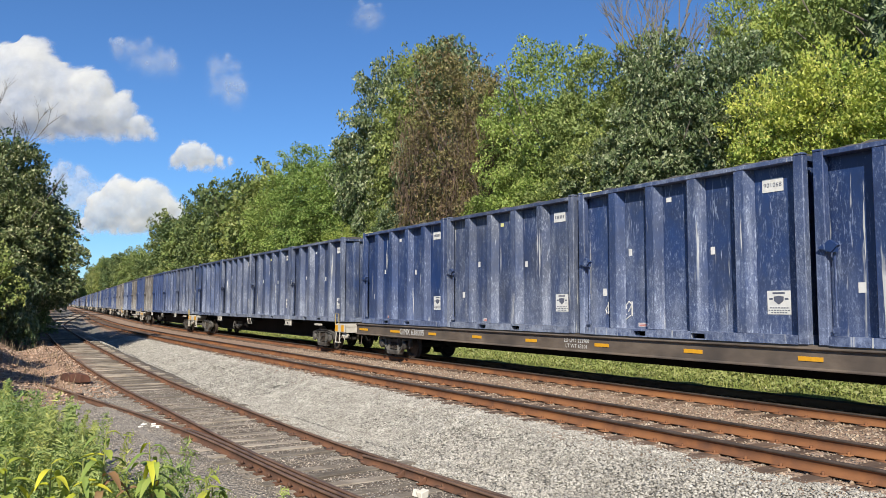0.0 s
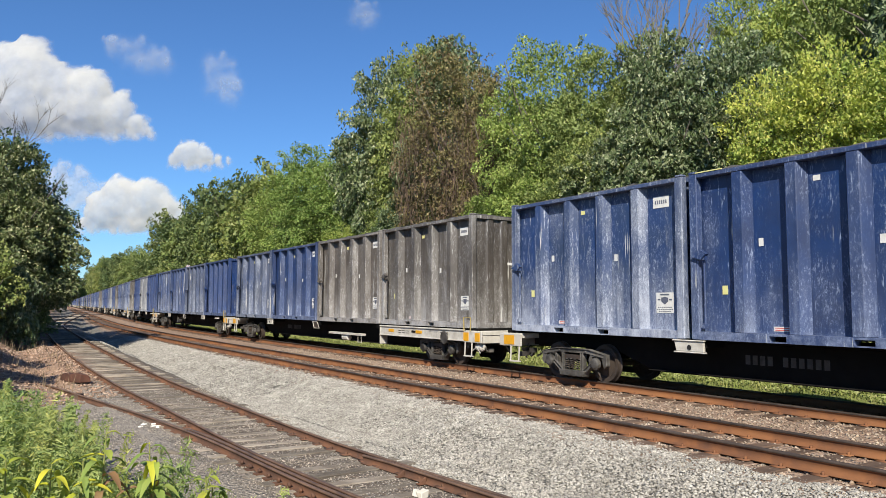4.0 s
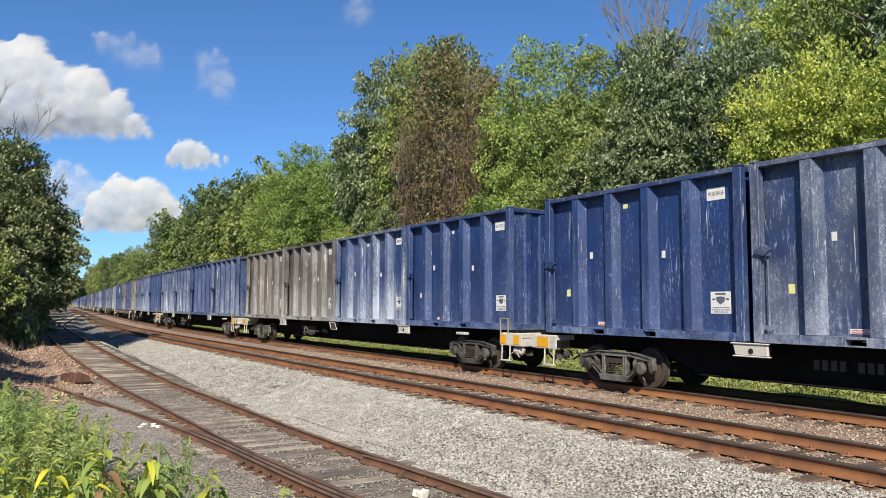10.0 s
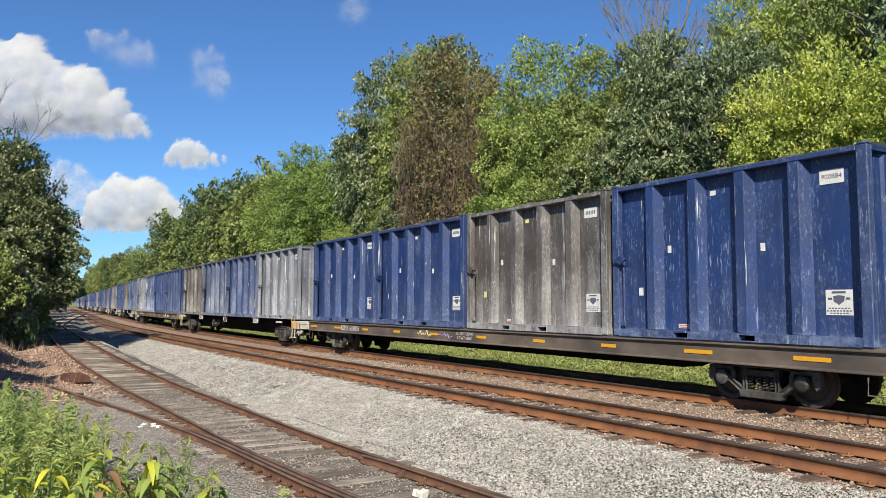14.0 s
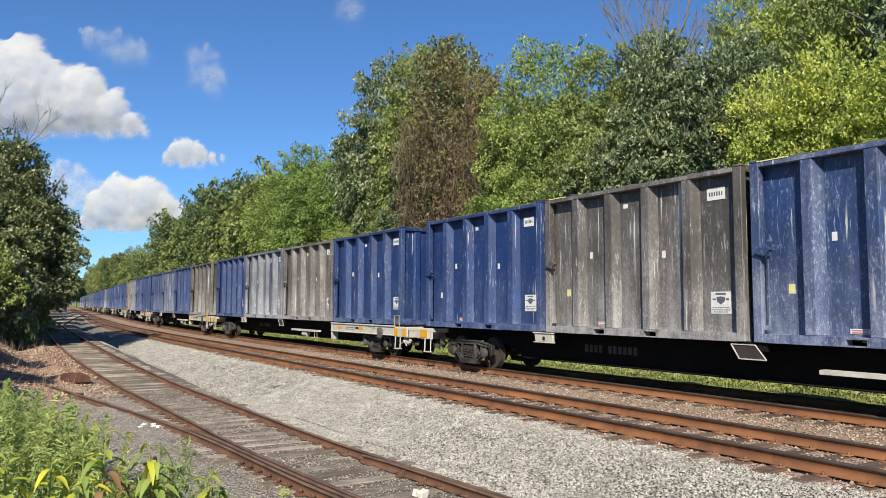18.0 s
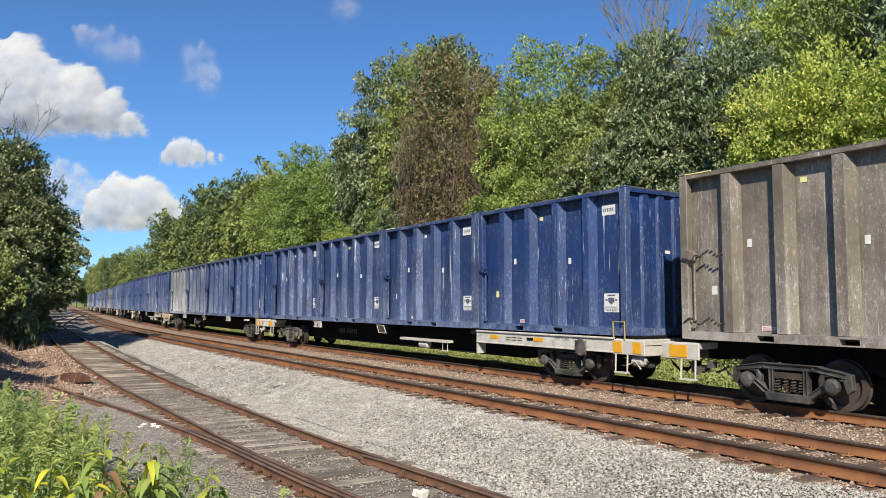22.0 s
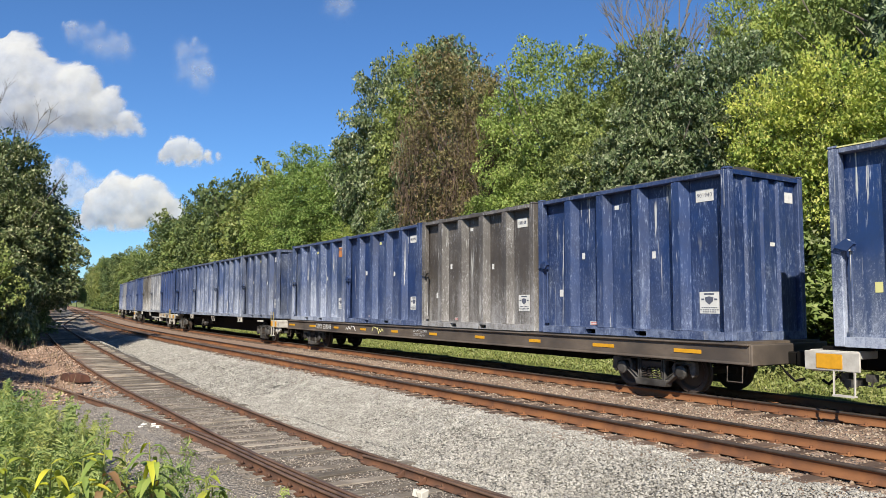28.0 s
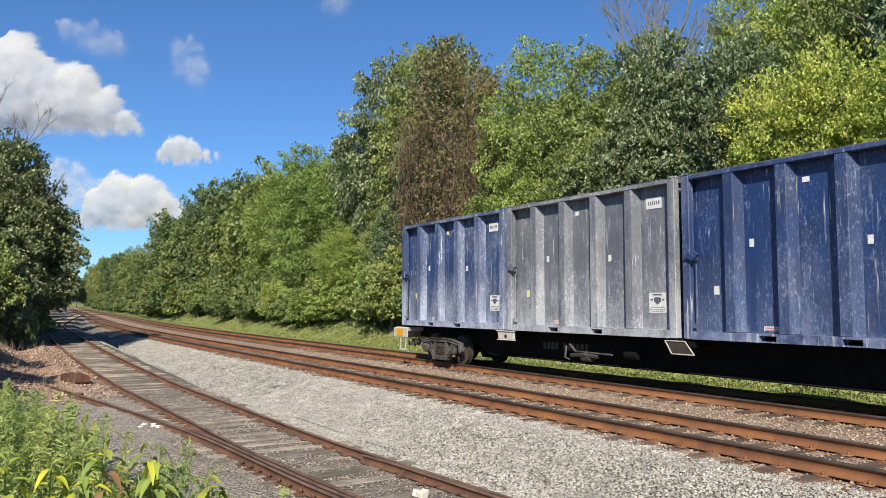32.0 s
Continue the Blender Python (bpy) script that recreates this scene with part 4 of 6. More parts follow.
def flatcar(style, marks):
    """A container flatcar, rail level at z = 0, its middle at the origin. A: black spine car; W: the same with white side beams; B: brown deck."""
    labels = {"A": "black spine flatcar with white brackets and amber reflectors", "W": "black spine flatcar with long white side beams", "B": "weathered brown flatcar with amber reflectors along its sill"}
    car = tagged(new("flatcar"), labels[style], "rail wagon", "flatcars of the train")
    for x in (-10.1, 10.1):
        bogie(car, x)
    if style == "B":
        place("deck", cached("bdeck", lambda: Shape().box(-12.7, 12.7, -1.24, 1.24, 1.10, DECK).mesh("deck", M_BROWN)), car)
        place("centre_sill", cached("bcs", lambda: Shape().prism([(-12.2, 1.1), (12.2, 1.1), (12.2, 0.85), (8.5, 0.82), (7.6, 0.5), (-7.6, 0.5), (-8.5, 0.82), (-12.2, 0.85)], -0.35, 0.35, "y").mesh("centre_sill", M_BLACK)), car)
        for sg in (-1, 1):
            place("side_sill", cached(("bss", sg), lambda: Shape().prism([(sg * 1.24, 0.74), (sg * 1.345, 0.74), (sg * 1.345, 0.775), (sg * 1.29, 0.785), (sg * 1.29, 1.105), (sg * 1.345, 1.115), (sg * 1.345, 1.15), (sg * 1.24, 1.15)], -12.8, 12.8, "x").mesh("side_sill", M_BROWN, 0.008)), car, None, "weathered brown side sill")
        for x in (-12.2, -9.6, -7.0, -4.4, -1.8, 0.9, 3.6, 6.2, 8.8, 11.3):
            w = 0.42 if abs(x) > 8 else 0.28
            place("reflector", cached(("brf", x), lambda: Shape().box(x - w * 0.85, x + w * 0.85, -1.302, -1.29, 0.905, 0.985).mesh("reflector", M_YELLOW)), car, None, "amber reflector strip")
        for x in (-3.1, 0.0, 3.1):
            place("cross_bearer", cached(("cb", x), lambda: Shape().box(x - 0.1, x + 0.1, -1.2, 1.2, 0.8, 1.1).mesh("cross_bearer", M_BLACK)), car)
        ob = place("lettering", cached(("mk", marks), lambda: text_mesh(marks, 0.30, M_LABEL)), car)
        ob.matrix_basis = pose(-8.4, -1.293, 0.945, 90, 0, 0)
        ob = place("load_limit", cached("ldlmt", lambda: text_mesh("LD LMT 222900\nLT WT 63101", 0.14, M_LABEL)), car)
        ob.matrix_basis = pose(0.0, -1.293, 0.945, 90, 0, 0)
        tags = {"GIMX 638006": ((-2.9, M_LEMON), (-1.6, plain("violet_spray", (0.35, 0.25, 0.45), 0.6))), "GIMX 638108": ((6.6, M_LABEL), (7.9, M_LABEL)), "GIMX 638048": ((-3.6, M_LEMON), (-6.0, M_LABEL))}
        for gx, gm in tags.get(marks, ()):
            g = random.Random(int(gx * 10))
            sp = Shape()
            pts = [(gx + k * 0.09, -1.295, 0.945 + g.uniform(-0.12, 0.12)) for k in range(11)]
            sp.tube(pts, 0.018, 4)
            part("graffiti", sp, gm, car, "spray-painted scribble")
    else:
        place("spine", cached("spine", lambda: Shape().prism([(-12.2, 1.12), (12.2, 1.12), (12.2, 0.80), (9.0, 0.80), (7.9, 0.40), (-7.9, 0.40), (-9.0, 0.80), (-12.2, 0.80)], -0.62, 0.62, "y").box(-7.9, 7.9, -0.70, 0.70, 0.385, 0.42).mesh("spine", M_BLACK, 0.015)), car, None, "black fishbelly spine")
        place("deck_plate", cached("dpl", lambda: Shape().box(-12.3, 12.3, -0.7, 0.7, 1.12, DECK).mesh("deck_plate", M_BLACK)), car)
        for x in (-6.2, 0.0, 6.2):
            place("bolster_arm", cached(("ba", x), lambda: Shape().box(x - 0.34, x + 0.34, -1.22, 1.22, 1.02, DECK).mesh("bolster_arm", M_BLACK)), car)
            if style == "W" and x > 3:
                continue
            frame_like = x == 0.0
            def bracket():
                s = Shape()
                if frame_like:
                    for a, b in (((-0.42, 1.14), (0.12, 1.14)), ((0.12, 1.14), (0.36, 0.86)), ((0.36, 0.86), (-0.24, 0.86)), ((-0.24, 0.86), (-0.42, 1.14))):
                        s.tube([(x + a[0], -1.27, a[1]), (x + b[0], -1.27, b[1])], 0.014, 4)
                    return s
                return s.prism([(x - 0.42, 1.17), (x + 0.34, 1.17), (x + 0.36, 0.93), (x - 0.36, 0.93)], -1.29, -1.22, "y").box(x - 0.45, x + 0.38, -1.32, -1.22, 1.145, 1.175).box(x - 0.40, x + 0.40, -1.33, -1.22, 0.90, 0.93)
            place("bracket", cached(("br", x), lambda: bracket().mesh("bracket", M_WHITE, 0.0 if frame_like else 0.012)), car, None, "white container bracket")
            if frame_like:
                place("bracket_plate", cached("brp", lambda: Shape().prism([(-0.42, 1.14), (0.12, 1.14), (0.36, 0.86), (-0.24, 0.86)], -1.262, -1.25, "y").mesh("bracket_plate", M_WHEEL)), car)
            else:
                # near-black disc on the plate, painted as the shade inside a round hole
                place("bracket_hole", cached(("bh", x), lambda: Shape().lathe([(0.055, -1.304), (0.055, -1.298)], "y", 10, (x, 0, 1.02)).mesh("bracket_hole", M_HOLE)), car)
        for x in (-12.35, 12.35):
            place("bolster_arm", cached(("ba", x), lambda: Shape().box(x - 0.30, x + 0.30, -1.22, 1.22, 1.06, DECK).mesh("bolster_arm", M_BLACK)), car)
        if style == "A":
            place("brake_rigging", cached("brk", lambda: Shape().tube([(-3.9, -0.9, 0.80), (-3.75, -1.05, 0.9), (-3.6, -1.0, 0.72), (-2.3, -1.0, 0.70)], 0.03, 5).tube([(-3.7, -1.05, 0.62), (-3.2, -1.05, 0.66), (-2.8, -1.0, 0.62)], 0.05, 6).lathe([(0.05, 0), (0.12, 0.04), (0.12, 0.34), (0.05, 0.38)], "x", 10, (-3.4, -0.95, 0.60)).tube([(-3.95, -1.0, 0.85), (-3.95, -1.05, 0.55), (-3.8, -1.0, 0.5)], 0.03, 5).mesh("brake_rigging", M_STEEL)), car, None, "grey brake valve and rods")
            place("air_reservoir", cached("res", lambda: Shape().lathe([(0.04, 0), (0.13, 0.05), (0.13, 0.42), (0.04, 0.47)], "x", 12, (-2.0, -0.85, 0.74)).mesh("air_reservoir", M_BLACK)), car)
        if style == "W":
            place("side_beam", cached("sbm", lambda: Shape().box(6.3, 12.0, -1.29, -1.24, 0.80, 1.14).box(6.3, 12.0, -1.33, -1.24, 1.10, 1.15).box(6.3, 12.0, -1.33, -1.24, 0.78, 0.82).box(6.28, 6.36, -1.30, -1.0, 0.45, 1.1).mesh("side_beam", M_WHITE, 0.01)), car, None, "dirty white side beam")
            for x in (7.2, 9.2):
                place("reflector", cached(("wr", x), lambda: Shape().box(x - 0.2, x + 0.2, -1.302, -1.29, 0.93, 1.03).mesh("reflector", M_YELLOW)), car, None, "amber reflector strip")
            place("lettering", cached("beamtext", lambda: text_mesh("EMPTY LOAD", 0.095, M_INK)), car, pose(10.15, -1.2935, 1.03, 90, 0, 0), "dark stencilled words")
            for zb in (0.92, 0.99):
                for k in range(3):
                    place("stencil_bar", cached("beambar", lambda: Shape().box(-0.11, 0.11, -1.294, -1.289, -0.012, 0.012).mesh("stencil_bar", M_STENCIL)), car, pose(7.85 + k * 0.27, 0, zb))
            place("beam_latch", cached("blatch", lambda: Shape().box(8.72, 8.98, -1.32, -1.29, 0.95, 1.02).mesh("beam_latch", M_BLACK, 0.01)), car)
            place("brake_wheel", cached("bw", lambda: Shape().lathe([(0.20, -1.36), (0.22, -1.34), (0.20, -1.32)], "y", 14, (10.9, 0, 0.86)).tube([(10.7, -1.34, 0.7), (11.1, -1.34, 1.02)], 0.02, 4).tube([(10.7, -1.34, 1.02), (11.1, -1.34, 0.7)], 0.02, 4).mesh("brake_wheel", M_STEEL)), car, None, "hand brake wheel")
            place("walkway", cached("ww", lambda: Shape().box(1.4, 4.6, -1.26, -1.05, 0.68, 0.76).tube([(4.5, -1.2, 0.7), (4.5, -1.2, 0.42), (4.2, -1.2, 0.42), (4.2, -1.2, 0.7)], 0.02, 4).lathe([(0.05, 0), (0.12, 0.05), (0.12, 0.55), (0.05, 0.6)], "x", 10, (2.6, -1.1, 0.56)).mesh("walkway", M_WHITE, 0.0)), car, None, "white running board with air tank")
        else:
            place("side_bearing", cached("sbr", lambda: Shape().box(9.6, 10.1, -1.28, -1.1, 0.98, 1.06).mesh("side_bearing", M_WHITE, 0.01)), car)
        if marks:
            ob = place("lettering", cached(("mk", marks), lambda: text_mesh(marks, 0.27, M_STENCIL)), car, pose(-4.43, -0.624, 0.80, 90, 0, 0), "faded stencilled reporting marks")
        else:
            for k in range(11):
                if k != 4:
                    place("stencil_bar", cached("stencil", lambda: Shape().box(-0.055, 0.055, -0.626, -0.618, 0.70, 0.89).mesh("stencil_bar", M_STENCIL)), car, pose(-5.28 + k * 0.168, 0, 0))
    for sg in (-1, 1):
        end_gear(car, sg, style)
    return car


B, G, W_, Y, S, N, D, P_ = "blue", "bluegrey", "bluewhite", "grey", "silver", "brown", "dark", "patch"
# car by car from the head: style, marks, four boxes from the trailing end, with numbers and extras
TRAIN = [
    ("B", "GIMX 638005", [(B, ""), (G, ""), (G, "901068", "graffiti"), (B, "")]),
    ("A", "", [(G, ""), (G, ""), (G, ""), (G, "900747")]),
    ("A", "", [(N, "ETSU 4114"), (B, ""), (G, ""), (G, "")]),
    ("W", "", [(W_, ""), (B, ""), (N, "ETSU 4344"), (B, "")]),
    ("W", "", [(G, ""), (B, ""), (N, ""), (N, "")]),
    ("A", "", [(G, ""), (B, "901572"), (G, "900110", "plastic"), (B, "901763")]),
    ("A", "", [(D, ""), (B, "901257"), (Y, "", "chain"), (B, "")]),
    ("W", "", [(D, ""), (G, ""), (G, ""), (W_, "900448")]),
    ("W", "", [(B, "900848"), (G, ""), (Y, ""), (B, "901796")]),
    ("A", "", [(N, ""), (N, "ETSU 4014"), (W_, ""), (B, "900932")]),
    ("A", "", [(W_, ""), (G, ""), (B, ""), (G, "")]),
    ("A", "", [(N, ""), (G, ""), (W_, ""), (B, "901170")]),
    ("B", "GIMX 638006", [(B, ""), (B, ""), (N, ""), (B, "900884")]),
    ("A", "", [(D, ""), (G, ""), (G, ""), (Y, "")]),
    ("B", "GIMX 638108", [(Y, ""), (W_, ""), (B, "900961"), (B, "")]),
    ("W", "", [(B, ""), (N, ""), (G, ""), (G, "")]),
    ("W", "", [(B, ""), (Y, "", "repair"), (N, "ETSU 4307"), (B, "")]),
    ("W", "", [(B, ""), (G, ""), (B, "901151"), (N, "")]),
    ("W", "", [(P_, "", "chain"), (Y, ""), (B, ""), (B, "901798")]),
    ("W", "", [(B, "901071"), (B, ""), (B, ""), (B, "")]),
    ("A", "", [(S, ""), (G, ""), (B, "901170"), (B, "")]),
    ("W", "", [(B, ""), (B, ""), (G, ""), (B, "")]),
    ("A", "", [(G, ""), (B, ""), (G, ""), (B, "")]),
    ("A", "", [(W_, "901332"), (D, ""), (B, ""), (G, "")]),
    ("B", "GIMX 638048", [(W_, "", "orange"), (B, ""), (N, ""), (B, "901940")]),
    ("A", "NKLX 800451", [(B, "901704"), (W_, ""), (W_, ""), (G, "900577")]),
    ("W", "", [(B, "901708"), ("chalk", ""), (Y, "", "rust"), (B, "")]),
    ("A", "", [(W_, ""), (S, ""), (B, ""), (G, "")]),
]
MOVING = []


def build_train():
    rng = random.Random(11)
    stock = {}
    for i, (style, marks, boxes) in enumerate(TRAIN):
        lead = FIRST_LEAD + CAR_PITCH - CAR_PITCH * i + SLACK[i]
        car = flatcar(style, marks)
        MOVING.append((car, lead - 12.405, 0.0))
        for k, (kind, number, *extra) in enumerate(boxes):
            box = container(kind, number, rng, extra[0] if extra else "")
            MOVING.append((box, lead - 12.405 + (k - 1.5) * 6.25, DECK + 0.004))


build_train()


# ---- vegetation ----
def leaf_mesh(name, pos, nrm, size, mat, rng, long=1.7):
    """One small folded leaf at each place, facing roughly along its normal."""
    n = len(pos)
    t = rng.normal(size=(n, 3))
    t -= nrm * np.sum(t * nrm, 1, keepdims=True)
    t /= np.linalg.norm(t, axis=1, keepdims=True) + 1e-9
    w = np.cross(nrm, t)
    sz = size * rng.uniform(0.6, 1.3, (n, 1))
    a, b = t * sz * long * 0.5, w * sz * 0.5
    fold = nrm * sz * 0.18
    v = np.stack([pos - a * 0.8 + b, pos - a * 0.8 - b + fold, pos + a], 1).reshape(-1, 3)
    f = np.arange(3 * n).reshape(-1, 3)
    return raw(name, v, f, mat)


def unit(rng, n):
    d = rng.normal(size=(n, 3))
    return d / np.linalg.norm(d, axis=1, keepdims=True)


def crown_mesh(name, rx, rz, boughs, leaves, leaf, mat, seed, low=-0.8, reach=0.5, droop=0.3):
    """A crown of leafy boughs: flat fans of leaves reach out one above another from a lobed outline, with shaded hollows between."""
    rng = np.random.default_rng(seed)
    i = np.arange(boughs * 2) + 0.5
    z = 1 - i / boughs
    a = i * 2.39996 + rng.normal(size=len(i)) * 0.25
    flat = np.sqrt(np.clip(1 - z * z, 0, 1))
    d = np.stack([np.cos(a) * flat, np.sin(a) * flat, z], 1)
    d = d[d[:, 2] > low]
    d += rng.normal(size=d.shape) * 0.07
    d /= np.linalg.norm(d, axis=1, keepdims=True)
    n = len(d)
    near = np.max(d @ unit(rng, 12).T, 1)
    out = 0.64 + 0.38 * np.clip((near - 0.74) / 0.22, 0, 1) + rng.uniform(-0.12, 0.06, n)
    tip = d * out[:, None] * np.array([rx, rx, rz])
    axis = d * np.array([1.0, 1.0, 0.55]) + np.array([0, 0, 0.22]) + rng.normal(size=(n, 3)) * 0.16
    axis /= np.linalg.norm(axis, axis=1, keepdims=True)
    length = rx * reach * rng.uniform(0.65, 1.25, n)
    side = np.cross(axis, np.array([0, 0, 1.0]) + rng.normal(size=(n, 3)) * 0.25)
    side /= np.linalg.norm(side, axis=1, keepdims=True) + 1e-9
    up = np.cross(side, axis)
    k = rng.choice(n, leaves, p=length ** 2 / np.sum(length ** 2))
    u = rng.uniform(0, 1, leaves) ** 0.7
    half = 0.46 * np.sin(np.pi * (0.12 + 0.80 * u)) ** 0.8
    fingers = np.round(rng.uniform(-1, 1, leaves) * 2.6) / 2.6 + rng.normal(size=leaves) * 0.13
    w = half * fingers
    lift = rng.normal(size=leaves) * 0.055 - droop * (u * u + w * w * 2.0) + 0.1 * np.sin(fingers * 6 + k)
    L = length[k][:, None]
    pos = tip[k] + (axis[k] * (u[:, None] - 1) + side[k] * w[:, None] + up[k] * lift[:, None]) * L
    nrm = up[k] * 0.8 + axis[k] * 0.3 + rng.normal(size=(leaves, 3)) * 0.6
    inner = rng.uniform(size=leaves) < 0.16
    pos[inner] = (unit(rng, leaves) * rng.uniform(0.35, 0.66, (leaves, 1)) * np.array([rx, rx, rz]))[inner]
    nrm /= np.linalg.norm(nrm, axis=1, keepdims=True)
    return leaf_mesh(name, pos, nrm, leaf, mat, rng)


def trunk_shape(h, r, rx, rz, seed, limbs=9):
    """A tapered trunk with forking limbs that reach into the crown."""
    g = random.Random(seed)
    s = Shape()
    pts = [(0, 0, -0.6)]
    for i in range(1, 7):
        pts.append((g.uniform(-0.15, 0.15) * i * 0.4, g.uniform(-0.15, 0.15) * i * 0.4, h * i / 6))
    s.tube(pts, [r * 1.25] + [r * (1 - 0.13 * i) for i in range(1, 7)], 7)
    for i in range(limbs):
        z = h * g.uniform(0.35, 0.95)
        a = g.uniform(0, 6.28)
        L = rx * g.uniform(0.5, 0.95)
        e = Vector((math.cos(a) * L, math.sin(a) * L, z + rz * g.uniform(0.1, 0.7)))
        b = Vector((0, 0, z))
        mid = b.lerp(e, 0.5) + Vector((0, 0, -0.2))
        s.tube([b, mid, e], [r * 0.42, r * 0.26, r * 0.07], 5)
    return s


SPECIES = {}


def species(kind, mat, rx, rz, boughs, leaves, leaf, low=-0.8, reach=0.5, droop=0.3, variants=2):
    out = []
    for i in range(variants):
        seed = len(SPECIES) * 10 + i + 5
        out.append((crown_mesh("crown", rx, rz, boughs, leaves, leaf, mat, seed, low, reach, droop), trunk_shape(rz * 1.5, 0.2, rx, rz, seed).mesh("trunk", M_BARK, 0, True)))
    SPECIES[kind] = (out, rx, rz)


species("maple", LEAF["green"], 3.6, 5.0, 230, 50000, 0.095, reach=0.34)
species("oak", LEAF["deep"], 3.6, 4.6, 250, 54000, 0.105, reach=0.32, droop=0.5)
species("locust", LEAF["bright"], 3.4, 5.2, 200, 48000, 0.085, reach=0.40, droop=0.45)
species("sumac", LEAF["yellow"], 2.6, 3.0, 280, 46000, 0.062, reach=0.30)
species("vine_tree", LEAF["rusty"], 3.0, 5.0, 180, 26000, 0.075, reach=0.34, droop=0.5)
species("willow", LEAF["olive"], 3.4, 4.6, 230, 46000, 0.088, reach=0.36)
species("shrub_green", LEAF["green"], 1.7, 1.5, 48, 9500, 0.085, -0.3, 0.55)
species("shrub_bright", LEAF["bright"], 1.7, 1.5, 48, 9500, 0.085, -0.3, 0.55)
species("shrub_deep", LEAF["deep"], 1.7, 1.5, 60, 11000, 0.095, -0.5, 0.55, 0.6)
species("shrub_green_far", LEAF["wood"], 1.7, 1.5, 36, 3800, 0.145, -0.3, 0.6)
species("shrub_bright_far", LEAF["wood_light"], 1.7, 1.5, 36, 3800, 0.145, -0.3, 0.6)
species("maple_far", LEAF["wood"], 3.6, 5.0, 90, 13000, 0.20, reach=0.52)
species("oak_far", LEAF["deep"], 3.6, 4.6, 90, 13000, 0.20, reach=0.50)
species("locust_far", LEAF["wood_light"], 3.4, 5.2, 90, 13000, 0.19, reach=0.55, droop=0.4)
species("willow_far", LEAF["wood_light"], 3.4, 4.6, 90, 13000, 0.19, reach=0.52)
TREE_LABEL = {"maple": ("mid-green broadleaf tree at the wood's edge", "tree"), "oak": ("dense dark green oak in full leaf", "tree"), "locust": ("light green feathery tree catching the sun", "tree"),
              "sumac": ("yellowing bushy tree on the bank", "tree"), "vine_tree": ("tree smothered in browned vines", "tree"), "willow": ("olive-green tree with thinning leaves", "tree"),
              "shrub_green": ("green shrub along the railway verge", "shrub"), "shrub_deep": ("dark green thicket with drooping leaves", "shrub"), "shrub_bright": ("bright green shrub along the railway verge", "shrub")}
TREE_RNG = random.Random(3)


def tree(kind, x, y, z0, top, width=None, coarse=False):
    """A tree with its foot at z0 and its highest leaves at top."""
    var, rx, rz = SPECIES[kind + "_far" if (coarse or x < -70) and kind + "_far" in SPECIES else kind]
    me_c, me_t = TREE_RNG.choice(var)
    shrub = kind.startswith("shrub")
    label, cat = TREE_LABEL[kind]
    root = tagged(new(cat), label, cat, "trees beside the line" if not shrub else "shrubs of the verge")
    root.matrix_basis = pose(x, y, z0, 0, 0, TREE_RNG.uniform(0, 360))
    h = (top - z0) * (1.05 if cat == "tree" else 1.0)
    sz = h * (0.46 if not shrub else 0.52) / rz
    sx = (width or h * 0.27) / rx
    c = place("crown", me_c, root)
    c.matrix_basis = Matrix.LocRotScale((0, 0, h - rz * sz * 0.98), None, (sx, sx, sz))
    t = place("trunk", me_t, root)
    t.matrix_basis = Matrix.LocRotScale((0, 0, 0), None, (min(sx, 1.2), min(sx, 1.2), max(0.3, (h - rz * sz) / (rz * 1.5) * 1.2)))
    if kind == "vine_tree":
        v = place("hanging_vines", vine_mesh(rx, rz), root, None, "dead brown vines hanging in strands")
        v.matrix_basis = c.matrix_basis
    return root


def vine_mesh(rx, rz):
    """Dead vines draped down the outside of a crown in thin strands."""
    def make():
        rng = np.random.default_rng(77)
        n = 5200
        d = unit(rng, n)
        d[:, 2] = rng.uniform(-0.8, 0.45, n)
        flat = np.sqrt(np.clip(1 - d[:, 2] ** 2, 0.05, 1)) / np.hypot(d[:, 0], d[:, 1])
        pos = np.stack([d[:, 0] * flat * rx, d[:, 1] * flat * rx, d[:, 2] * rz], 1) * rng.uniform(0.72, 0.98, (n, 1))
        a = rng.uniform(0, 6.28, n)
        side = np.stack([np.cos(a), np.sin(a), 0 * a], 1) * rng.uniform(0.005, 0.013, (n, 1))
        drop = np.stack([rng.normal(size=n) * 0.12, rng.normal(size=n) * 0.12, -rng.uniform(0.2, 0.7, n)], 1)
        v = np.stack([pos - side, pos + side, pos + drop], 1).reshape(-1, 3)
        return raw("hanging_vines", v, np.arange(3 * n).reshape(-1, 3), grime("dead_vine", (0.095, 0.062, 0.045), (0.06, 0.042, 0.033), (0.15, 0.105, 0.08), 5, 0.9, island=0.6))
    return cached(("vines", rx, rz), make)


def bank_z(x, y):
    d = y
    if x < CURVE_X:
        # distance across the line, along the curve
        a = min(math.asin(min(1.0, (CURVE_X - x) / CURVE_R)), CURVE_A)
        _, yy, _ = line(CURVE_X - (CURVE_X - x) / max(math.cos(a), 0.9))
        d = y - yy + FAR_Y
    return ground_z(x, y, d)


